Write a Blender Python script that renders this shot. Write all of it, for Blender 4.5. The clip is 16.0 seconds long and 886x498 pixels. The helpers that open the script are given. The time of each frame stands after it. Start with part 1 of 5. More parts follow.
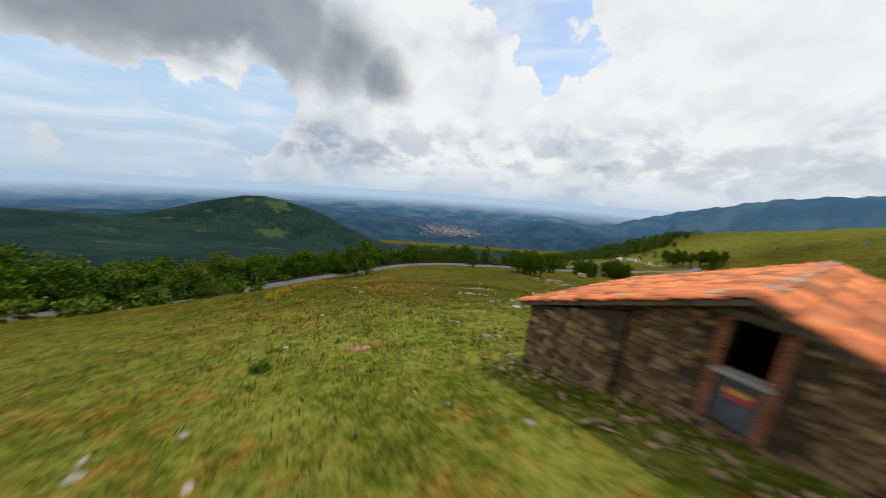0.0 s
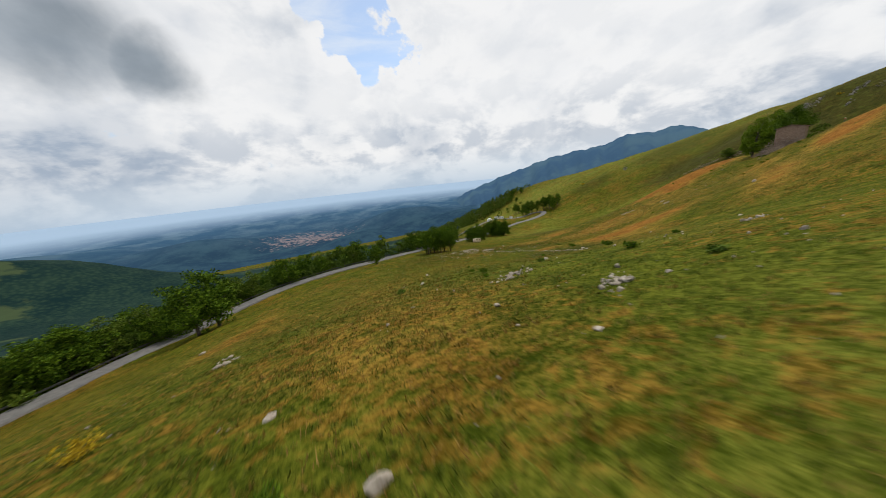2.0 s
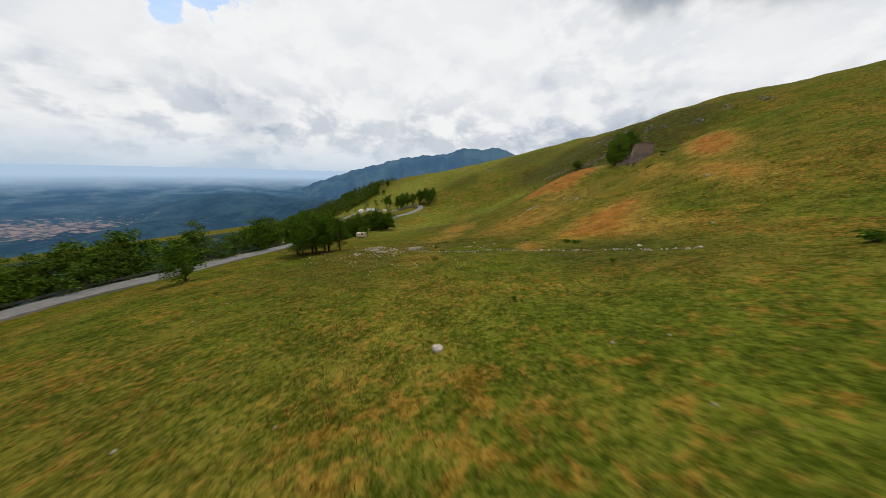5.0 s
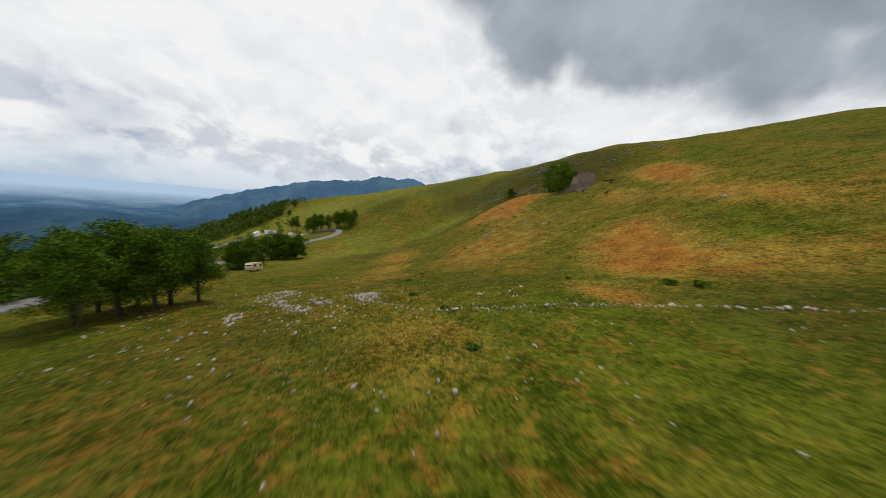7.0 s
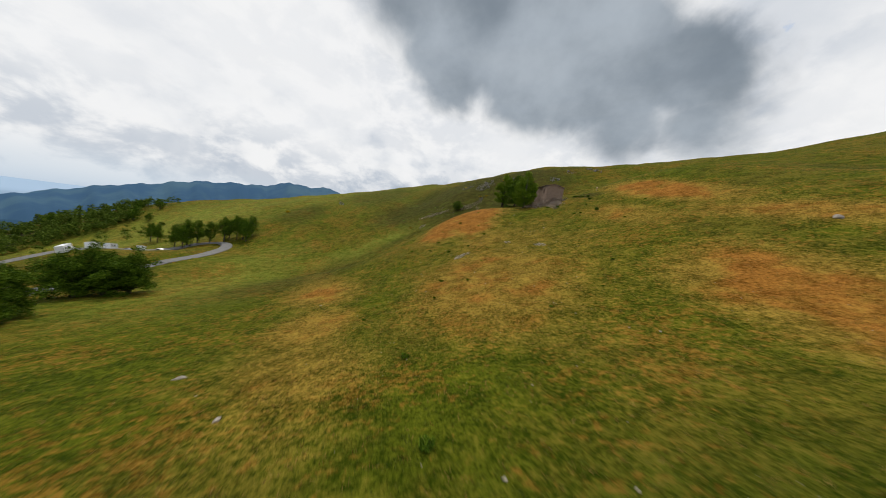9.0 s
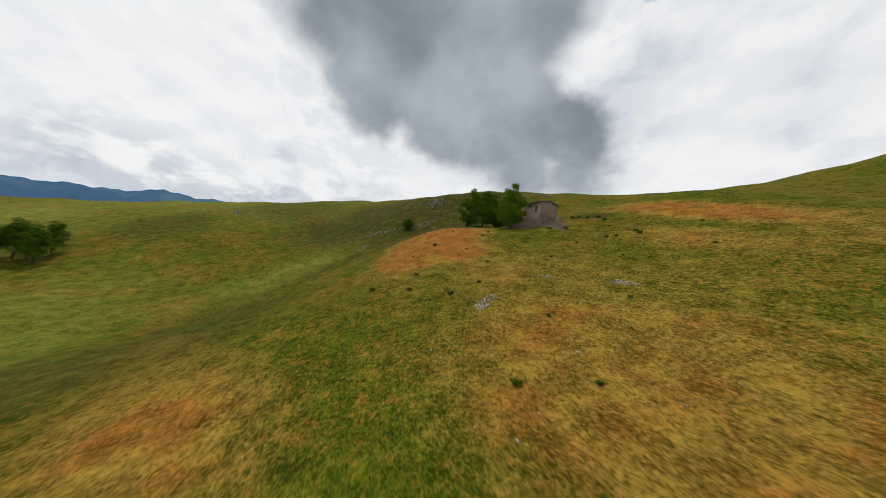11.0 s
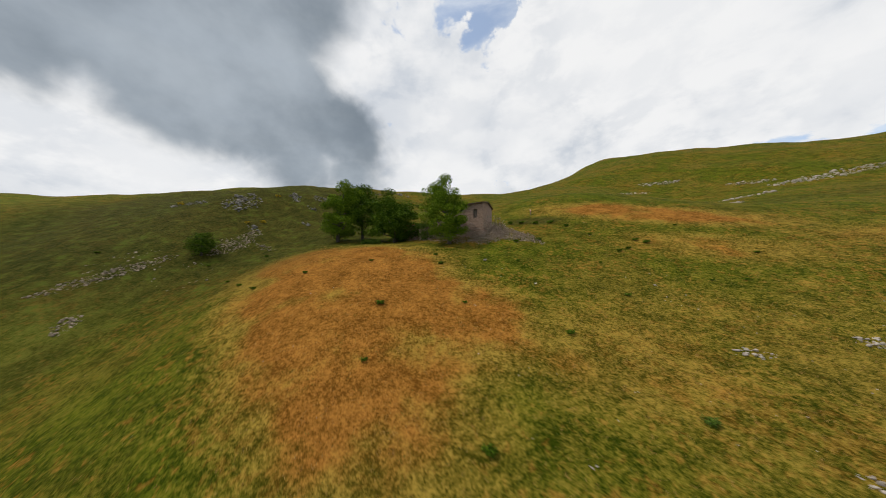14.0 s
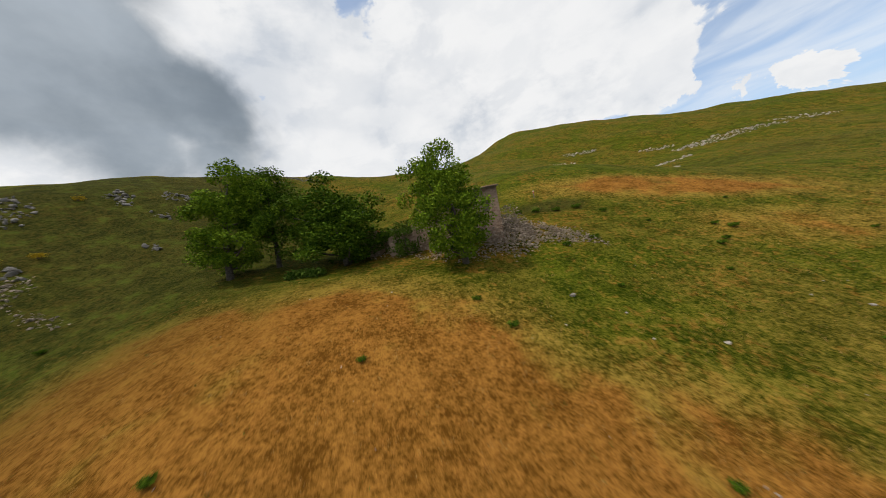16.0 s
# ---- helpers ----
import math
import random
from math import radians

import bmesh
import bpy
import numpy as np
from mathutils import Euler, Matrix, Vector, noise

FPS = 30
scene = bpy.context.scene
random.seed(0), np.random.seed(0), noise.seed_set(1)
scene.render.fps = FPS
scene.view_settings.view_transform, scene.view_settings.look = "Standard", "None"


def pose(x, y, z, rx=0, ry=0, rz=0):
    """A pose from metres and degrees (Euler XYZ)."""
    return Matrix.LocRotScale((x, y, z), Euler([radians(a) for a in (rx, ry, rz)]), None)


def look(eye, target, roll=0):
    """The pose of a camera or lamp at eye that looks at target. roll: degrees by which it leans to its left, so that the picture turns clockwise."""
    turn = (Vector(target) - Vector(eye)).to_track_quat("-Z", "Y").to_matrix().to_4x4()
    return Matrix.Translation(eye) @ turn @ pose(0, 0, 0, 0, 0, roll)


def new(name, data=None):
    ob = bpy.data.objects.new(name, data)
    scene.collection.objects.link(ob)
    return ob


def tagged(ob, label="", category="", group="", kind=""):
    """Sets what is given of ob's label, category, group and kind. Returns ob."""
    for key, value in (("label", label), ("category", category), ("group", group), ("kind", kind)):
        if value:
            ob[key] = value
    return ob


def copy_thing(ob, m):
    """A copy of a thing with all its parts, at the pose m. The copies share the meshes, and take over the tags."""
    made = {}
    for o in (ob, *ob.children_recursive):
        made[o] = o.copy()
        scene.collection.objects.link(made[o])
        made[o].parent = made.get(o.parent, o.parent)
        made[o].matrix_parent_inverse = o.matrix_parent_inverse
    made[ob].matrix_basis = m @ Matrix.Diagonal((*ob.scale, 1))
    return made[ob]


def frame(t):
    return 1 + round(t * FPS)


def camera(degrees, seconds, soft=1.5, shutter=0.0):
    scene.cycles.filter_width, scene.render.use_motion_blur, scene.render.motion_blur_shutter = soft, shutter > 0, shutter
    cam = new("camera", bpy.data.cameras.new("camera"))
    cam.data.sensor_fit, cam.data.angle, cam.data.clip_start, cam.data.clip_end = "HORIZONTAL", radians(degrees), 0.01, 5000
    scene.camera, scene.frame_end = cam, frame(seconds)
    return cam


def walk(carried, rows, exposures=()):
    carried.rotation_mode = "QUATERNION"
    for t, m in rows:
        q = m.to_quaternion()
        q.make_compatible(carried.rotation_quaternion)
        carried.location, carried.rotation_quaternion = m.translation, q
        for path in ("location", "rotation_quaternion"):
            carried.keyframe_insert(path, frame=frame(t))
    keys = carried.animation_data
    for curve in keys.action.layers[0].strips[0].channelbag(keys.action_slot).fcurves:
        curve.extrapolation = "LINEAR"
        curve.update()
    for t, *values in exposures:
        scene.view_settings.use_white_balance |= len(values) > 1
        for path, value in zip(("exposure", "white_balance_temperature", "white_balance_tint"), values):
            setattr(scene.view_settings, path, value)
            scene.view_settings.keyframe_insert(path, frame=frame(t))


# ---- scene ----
cam = camera(115.8, 16.0, soft=0.85, shutter=0.4)
PATH = [
    (0, (-0.001, -0.000, 0.001), (0.298, 19.528, -4.308), 4.12),
    (0.5, (-3.363, 5.869, -2.108), (-0.369, 25.194, -6.299), 0.79),
    (1, (-5.700, 12.125, -4.004), (-0.452, 30.931, -8.339), -2.44),
    (1.5, (-7.547, 18.210, -5.481), (-0.207, 36.234, -10.091), -4.79),
    (2, (-8.589, 24.703, -6.755), (0.601, 41.764, -11.705), -5.83),
    (2.5, (-8.503, 31.298, -7.950), (2.213, 47.320, -13.286), -5.92),
    (3, (-7.606, 37.584, -9.138), (4.461, 52.504, -14.778), -4.93),
    (3.5, (-6.278, 43.731, -9.988), (6.966, 57.501, -15.900), -3.50),
    (3.7, (-5.549, 46.345, -10.305), (8.150, 59.615, -16.326), -2.86),
    (5.8, (7.898, 71.827, -18.437), (25.696, 79.762, -22.939), 4.05),
    (6, (9.913, 73.781, -18.973), (27.968, 81.272, -23.206), 4.27),
    (6.5, (15.339, 78.846, -20.111), (34.022, 84.955, -23.802), 4.98),
    (7, (21.233, 83.789, -21.095), (40.440, 88.385, -24.250), 5.64),
    (7.5, (27.787, 88.469, -21.759), (47.358, 91.558, -24.484), 6.26),
    (8, (34.869, 92.747, -22.270), (54.656, 94.466, -24.619), 6.86),
    (8.5, (42.028, 96.347, -22.782), (61.930, 96.732, -24.724), 7.36),
    (8.7, (44.991, 97.724, -22.997), (64.913, 97.570, -24.747), 7.59),
    (10.8, (81.894, 110.139, -25.563), (101.063, 104.508, -24.663), 9.55),
    (11, (85.318, 110.896, -25.561), (104.255, 104.573, -24.371), 9.24),
    (11.5, (93.626, 112.541, -25.109), (111.802, 104.387, -23.339), 8.58),
    (12, (101.706, 113.972, -24.210), (118.774, 103.778, -22.033), 7.60),
    (12.5, (109.770, 114.455, -23.051), (125.469, 102.313, -20.574), 6.07),
    (13, (117.966, 115.354, -21.485), (131.837, 101.169, -18.961), 3.95),
    (13.5, (125.942, 115.236, -19.764), (137.866, 99.362, -17.351), 1.56),
    (14, (133.514, 114.020, -17.793), (143.462, 96.799, -15.677), -1.03),
    (14.5, (140.156, 111.481, -15.649), (148.331, 93.304, -13.986), -3.44),
    (15, (146.398, 107.491, -13.327), (152.879, 88.603, -12.202), -6.02),
    (15.5, (151.634, 102.854, -11.013), (156.758, 83.530, -10.423), -8.29),
    (16, (155.582, 97.247, -9.108), (159.787, 77.694, -8.966), -9.75),
]
walk(cam, [(t, look(eye, target, roll)) for t, eye, target, roll in PATH])

# ---- sky, sun ----
SUN_AZ, SUN_EL = radians(62), radians(60)


def direction(az, el):
    """A unit vector from a bearing (clockwise from +y) and an elevation in degrees."""
    a, e = radians(az), radians(el)
    return (math.sin(a) * math.cos(e), math.cos(a) * math.cos(e), math.sin(e))


class Nodes:
    """Short hand for building node trees."""

    def __init__(self, tree):
        self.tree = tree

    def add(self, kind):
        return self.tree.nodes.new(kind)

    def link(self, a, b):
        self.tree.links.new(a, b)

    def put(self, socket, value):
        if hasattr(value, "is_output"):
            self.link(value, socket)
        else:
            socket.default_value = value

    def math(self, op, a, b=0.0, c=0.0, clamp=False):
        n = self.add("ShaderNodeMath")
        n.operation, n.use_clamp = op, clamp
        for s, v in zip(n.inputs, (a, b, c)):
            self.put(s, v)
        return n.outputs[0]

    def vmath(self, op, a, b=(0, 0, 0)):
        n = self.add("ShaderNodeVectorMath")
        n.operation = op
        self.put(n.inputs[0], a)
        if op == "SCALE":
            self.put(n.inputs[3], b)
        else:
            self.put(n.inputs[1], b)
        return n.outputs["Value"] if op in ("DOT_PRODUCT", "LENGTH", "DISTANCE") else n.outputs["Vector"]

    def noise(self, vector, scale, detail=4.0, rough=0.55, distort=0.0):
        n = self.add("ShaderNodeTexNoise")
        self.put(n.inputs["Vector"], vector)
        n.inputs["Scale"].default_value = scale
        n.inputs["Detail"].default_value = detail
        n.inputs["Roughness"].default_value = rough
        n.inputs["Distortion"].default_value = distort
        return n.outputs["Fac"]

    def step(self, value, low, high, smooth=True):
        n = self.add("ShaderNodeMapRange")
        n.interpolation_type = "SMOOTHSTEP" if smooth else "LINEAR"
        self.put(n.inputs[0], value)
        self.put(n.inputs[1], low)
        self.put(n.inputs[2], high)
        return n.outputs[0]

    def mix(self, fac, a, b, blend="MIX"):
        n = self.add("ShaderNodeMix")
        n.data_type, n.blend_type = "RGBA", blend
        self.put(n.inputs[0], fac)
        for s, v in ((n.inputs[6], a), (n.inputs[7], b)):
            self.put(s, v if hasattr(v, "is_output") else (*v, 1.0))
        return n.outputs[2]


def build_world():
    world = bpy.data.worlds.new("sky")
    world.use_nodes = True
    scene.world = world
    tree = world.node_tree
    tree.nodes.clear()
    k = Nodes(tree)
    out = k.add("ShaderNodeOutputWorld")
    sky = k.add("ShaderNodeTexSky")
    sky.sky_type, sky.sun_disc, sky.sun_elevation, sky.sun_rotation = "NISHITA", False, SUN_EL, SUN_AZ
    sky.altitude, sky.air_density, sky.dust_density = 1300, 1.0, 1.5
    blue = k.mix(1.0, sky.outputs[0], (0.20, 0.20, 0.19), "MULTIPLY")
    coord = k.add("ShaderNodeTexCoord")
    d = coord.outputs["Generated"]
    sep = k.add("ShaderNodeSeparateXYZ")
    k.link(d, sep.inputs[0])
    z = sep.outputs[2]
    lift = k.math("ADD", k.math("MAXIMUM", z, 0.0), 0.16)
    plane = k.add("ShaderNodeCombineXYZ")
    k.link(k.math("DIVIDE", sep.outputs[0], lift), plane.inputs[0])
    k.link(k.math("DIVIDE", sep.outputs[1], lift), plane.inputs[1])
    p = plane.outputs[0]

    rag = k.noise(d, 5.0, 9, 0.62, 0.3)
    swell = k.noise(d, 3.2, 4, 0.5)

    def blob(az, el, inner, outer, ragged=0.0):
        """1 inside a patch of sky, 0 outside; radii in degrees, the rim torn by that many degrees."""
        c = k.vmath("DOT_PRODUCT", d, direction(az, el))
        ang = k.math("MULTIPLY", k.math("ARCCOSINE", k.math("MINIMUM", c, 1.0)), 57.2958)
        torn = k.math("ADD", k.math("MULTIPLY", k.math("SUBTRACT", rag, 0.5), ragged), k.math("MULTIPLY", k.math("SUBTRACT", swell, 0.5), 14.0))
        return k.step(k.math("ADD", ang, torn), outer, inner)

    def most(values):
        total = values[0]
        for v in values[1:]:
            total = k.math("MAXIMUM", total, v)
        return total

    dark = most([blob(*b, 7.0) for b in DARK_CLOUDS])
    gap = most([blob(*b, 20.0) for b in BLUE_GAPS])
    bright = most([blob(*b, 18.0) for b in BRIGHT_CLOUDS])
    veil = most([blob(*b, 6.0) for b in GREY_VEILS])
    puff = k.vmath("MULTIPLY", d, (1.0, 1.0, 1.35))
    row = k.vmath("MULTIPLY", d, (1.0, 1.0, 1.7))
    heap = k.noise(puff, 3.6, 12, 0.58, 0.15)
    above = k.noise(k.vmath("ADD", row, (0.0, 0.0, 0.085)), 5.6, 11, 0.58, 0.3)
    under = k.noise(row, 5.6, 11, 0.58, 0.3)
    soft = k.noise(puff, 3.0, 8, 0.52)
    wisp = k.noise(k.vmath("MULTIPLY", d, (1.0, 1.0, 5.0)), 4.0, 7, 0.55, 0.4)
    lowband = k.step(z, 0.25, 0.11)
    bias = k.math("SUBTRACT", k.math("MULTIPLY", most([bright, dark, veil]), 0.22), k.math("MULTIPLY", k.math("MULTIPLY", gap, k.math("SUBTRACT", 1.0, most([dark, bright]))), 0.225))
    density = k.math("ADD", k.math("ADD", heap, bias), 0.09)
    cover = k.step(density, 0.475, 0.525)
    thick = k.step(density, 0.50, 0.66)
    base = k.math("MULTIPLY", k.step(k.math("SUBTRACT", above, under), -0.09, 0.12), k.math("ADD", 0.35, k.math("MULTIPLY", thick, 0.65)))
    murk = k.math("ADD", k.math("MULTIPLY", base, k.math("ADD", 0.26, k.math("MULTIPLY", lowband, 0.34))), k.math("MULTIPLY", k.step(soft, 0.46, 0.66), k.math("ADD", 0.40, k.math("MULTIPLY", veil, 0.34))))
    shade = k.math("MULTIPLY", murk, k.math("SUBTRACT", 1.0, k.math("MULTIPLY", bright, 0.62)), clamp=True)
    white = k.mix(shade, (0.90, 0.90, 0.90), (0.37, 0.44, 0.54))
    grey = k.mix(k.step(k.math("ADD", k.math("MULTIPLY", soft, 0.8), k.math("MULTIPLY", heap, 0.2)), 0.28, 0.68), (0.42, 0.47, 0.52), (0.195, 0.232, 0.27))
    cloud = k.mix(dark, white, grey)
    blue = k.mix(k.step(z, 0.30, 0.04), blue, (0.36, 0.52, 0.70))
    blue = k.mix(k.math("MULTIPLY", k.step(wisp, 0.36, 0.72), 0.6), k.mix(0.22, blue, (0.80, 0.86, 0.92)), (0.84, 0.88, 0.92))
    colour = k.mix(k.math("MULTIPLY", cover, 0.97), blue, cloud)
    low = k.step(z, 0.10, 0.0)
    colour = k.mix(k.math("MULTIPLY", low, 0.62), colour, (0.54, 0.64, 0.74))
    floor_haze = k.step(z, 0.02, -0.05)
    colour = k.mix(k.math("MULTIPLY", floor_haze, 0.7), colour, (0.40, 0.53, 0.68))
    back = k.add("ShaderNodeBackground")
    k.link(colour, back.inputs[0])
    back.inputs[1].default_value = 1.0
    k.link(back.outputs[0], out.inputs[0])


# clouds: bearing, elevation, inner and outer radius in degrees
DARK_CLOUDS = [(-53, 29, 13, 19), (-40, 25, 9, 13), (-29, 22, 4, 11), (-20, 20, 1, 10), (-13, 18, 0, 6), (100, 46, 18, 26), (108, 35, 12, 18), (119, 30, 8, 13), (129, 28, 5, 10), (122, 22, 3, 10), (90, 31, 6, 11), (131, 21, 1, 9)]
BLUE_GAPS = [(17, 26, 4, 11), (26, 20, 2, 8), (10, 28, 2, 8), (24, 31, 4, 12), (-62, 10, 10, 18), (-50, 9, 7, 14), (-38, 7, 4, 10), (-32, 12.5, 0, 7), (165, 44.5, 0, 7), (-137, 17, 6, 12), (-126, 15, 11, 20), (-146, 16, 1, 6)]
BRIGHT_CLOUDS = [(103, 15, 3, 10), (-172, 40, 6, 16), (-160, 36, 5, 14), (-152, 24, 2, 9), (-4, 20, 2, 11), (2, 19, 2, 10), (10, 14, 1, 9), (-9, 28, 2, 10), (24, 13, 0, 8), (44, 21, 5, 17), (55, 26, 5, 18), (38, 32, 4, 15), (70, 18, 1, 11), (150, 22, 2, 12), (153, 31, 3, 13), (166, 28, 2, 12), (177, 16, 0, 9), (-139, 14, 1, 5), (-48, 15, 0, 4), (100, 11, 0, 7), (158, 15, 0, 9)]
GREY_VEILS = [(122, 14, 6, 19), (72, 12, 4, 15), (60, 7, 4, 13), (-6, 6.5, 1, 8), (10, 6.5, 1, 8), (27, 7, 2, 9), (42, 7, 2, 9), (-172, 22, 3, 13), (142, 17, 2, 10), (78, 19, 1, 9), (-22, 8, 1, 7)]
build_world()
sun = new("sun", bpy.data.lights.new("sun", "SUN"))
sun.data.energy, sun.data.angle, sun.data.color = 2.4, radians(1.5), (1.0, 0.95, 0.87)
sun.matrix_world = look(Vector(direction(62, 60)) * 100, (0, 0, 0))


# ---- materials ----
def material(name):
    m = bpy.data.materials.new(name)
    m.use_nodes = True
    k = Nodes(m.node_tree)
    return m, k, m.node_tree.nodes["Principled BSDF"]


def bump(k, bsdf, height, strength, distance):
    b = k.add("ShaderNodeBump")
    b.inputs["Strength"].default_value, b.inputs["Distance"].default_value = strength, distance
    k.link(height, b.inputs["Height"])
    k.link(b.outputs[0], bsdf.inputs["Normal"])


def rough_material(name, dark, light, scale, rough=0.85, relief=0.0, per_object=0.0, metal=0.0, grain=None):
    """A two-tone surface: broad stains and fine grain, with optional relief and a shift from piece to piece."""
    m, k, bsdf = material(name)
    geo = k.add("ShaderNodeNewGeometry")
    pos = geo.outputs["Position"]
    big, small = k.noise(pos, scale, 5, 0.6), k.noise(pos, grain or scale * 7, 5, 0.65)
    f = k.step(k.math("ADD", k.math("MULTIPLY", big, 0.6), k.math("MULTIPLY", small, 0.4)), 0.32, 0.68)
    colour = k.mix(f, dark, light)
    if per_object:
        info = k.add("ShaderNodeObjectInfo")
        isle = k.math("FRACT", k.math("ADD", info.outputs["Random"], geo.outputs["Random Per Island"]))
        v = k.math("ADD", k.math("MULTIPLY", isle, per_object), 1.0 - per_object / 2)
        vec = k.vmath("SCALE", colour, v)
        colour = vec
    k.link(colour, bsdf.inputs["Base Color"])
    bsdf.inputs["Roughness"].default_value, bsdf.inputs["Metallic"].default_value = rough, metal
    if relief:
        bump(k, bsdf, small, 0.7, relief)
    return m


def ground_material():
    m, k, bsdf = material("hillside_grass")
    pos = k.add("ShaderNodeNewGeometry").outputs["Position"]
    attr = k.add("ShaderNodeAttribute")
    attr.attribute_name = "cover"
    sep = k.add("ShaderNodeSeparateColor")
    k.link(attr.outputs["Color"], sep.inputs[0])
    dry, fresh_sunlit, wood = sep.outputs[0], sep.outputs[1], sep.outputs[2]
    big, mid = k.noise(pos, 0.05, 5, 0.6, 0.4), k.noise(pos, 0.35, 6, 0.65)
    tuft, blade = k.noise(pos, 2.2, 5, 0.7), k.noise(pos, 14.0, 4, 0.7)
    speck = k.noise(pos, 5.5, 4, 0.7)
    tone = k.math("ADD", k.math("ADD", k.math("MULTIPLY", mid, 0.22), k.math("MULTIPLY", tuft, 0.28)), k.math("ADD", k.math("MULTIPLY", speck, 0.3), k.math("MULTIPLY", blade, 0.2)))
    t01 = k.step(tone, 0.425, 0.585)
    lush = k.mix(t01, (0.018, 0.031, 0.001), (0.108, 0.122, 0.008))
    olive = k.mix(t01, (0.030, 0.033, 0.002), (0.155, 0.132, 0.016))
    straw = k.mix(t01, (0.074, 0.047, 0.005), (0.345, 0.222, 0.038))
    rust = k.mix(t01, (0.112, 0.043, 0.006), (0.385, 0.165, 0.031))
    meadow = k.mix(t01, (0.066, 0.086, 0.006), (0.25, 0.268, 0.045))
    # bright meadow green, which also paints sunlit turf near the hut
    lush = k.mix(fresh_sunlit, lush, meadow)
    olive = k.mix(k.math("MULTIPLY", fresh_sunlit, 0.7), olive, meadow)
    c = k.mix(k.step(k.math("ADD", big, k.math("MULTIPLY", k.math("SUBTRACT", tuft, 0.5), 0.5)), 0.42, 0.62), lush, olive)
    fleck = k.step(k.math("ADD", k.math("MULTIPLY", k.noise(pos, 1.1, 4, 0.7, 0.5), 0.75), k.math("MULTIPLY", k.noise(pos, 0.09, 3, 0.5), 0.35)), 0.56, 0.65)
    c = k.mix(k.math("MULTIPLY", fleck, 0.45), c, rust)
    ragged = k.math("ADD", dry, k.math("MULTIPLY", k.math("SUBTRACT", tone, 0.5), 1.5))
    west = k.add("ShaderNodeSeparateXYZ")
    k.link(pos, west.inputs[0])
    heathy = k.math("MULTIPLY", k.step(west.outputs[0], 70.0, 15.0), 0.16)
    dead = k.mix(k.step(k.math("ADD", k.math("ADD", k.noise(pos, 0.13, 4, 0.6), heathy), k.math("MULTIPLY", k.math("SUBTRACT", dry, 0.80), 0.55)), 0.40, 0.62), straw, rust)
    c = k.mix(k.math("MULTIPLY", k.step(ragged, 0.28, 0.85), 0.9), c, dead)
    # dark heathland tones, used for painted cloud shadow as well
    heath_shade = k.mix(t01, (0.014, 0.018, 0.003), (0.070, 0.062, 0.012))
    heath_shade = k.mix(k.math("MULTIPLY", k.step(mid, 0.5, 0.7), 0.6), heath_shade, (0.055, 0.085, 0.010))
    c = k.mix(k.math("MULTIPLY", k.step(k.math("ADD", attr.outputs["Alpha"], k.math("MULTIPLY", k.math("SUBTRACT", tone, 0.5), 1.2)), 0.25, 0.85), 0.85), c, heath_shade)
    crowns = k.add("ShaderNodeTexVoronoi")
    crowns.inputs["Scale"].default_value = 0.15
    k.link(pos, crowns.inputs["Vector"])
    leafy = k.math("ADD", k.math("MULTIPLY", k.noise(pos, 0.012, 8, 0.65), 0.8), k.math("MULTIPLY", k.step(crowns.outputs["Distance"], 0.8, 0.0), 0.2))
    # woodland greens shifted to teal, which paints valley haze into them
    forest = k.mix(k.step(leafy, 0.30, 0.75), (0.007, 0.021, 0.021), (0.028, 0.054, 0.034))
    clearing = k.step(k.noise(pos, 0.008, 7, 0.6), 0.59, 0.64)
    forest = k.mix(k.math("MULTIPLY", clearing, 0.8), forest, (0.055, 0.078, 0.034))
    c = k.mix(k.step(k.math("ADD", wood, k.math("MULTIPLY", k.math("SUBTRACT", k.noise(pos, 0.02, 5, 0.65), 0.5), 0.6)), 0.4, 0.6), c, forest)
    k.link(c, bsdf.inputs["Base Color"])
    bsdf.inputs["Roughness"].default_value = 0.9
    bsdf.inputs["Specular IOR Level"].default_value = 0.02
    bump(k, bsdf, k.math("ADD", k.math("MULTIPLY", tuft, 0.7), k.math("MULTIPLY", blade, 0.3)), 0.8, 0.25)
    return m


def foliage_material(name, dark, light):
    m, k, bsdf = material(name)
    geo = k.add("ShaderNodeNewGeometry")
    info = k.add("ShaderNodeObjectInfo")
    f = k.math("FRACT", k.math("ADD", geo.outputs["Random Per Island"], k.math("MULTIPLY", info.outputs["Random"], 0.2)))
    c = k.mix(f, dark, light)
    k.link(c, bsdf.inputs["Base Color"])
    bsdf.inputs["Roughness"].default_value = 0.75
    bsdf.inputs["Specular IOR Level"].default_value = 0.04
    bsdf.inputs["Subsurface Weight"].default_value = 0.0
    return m


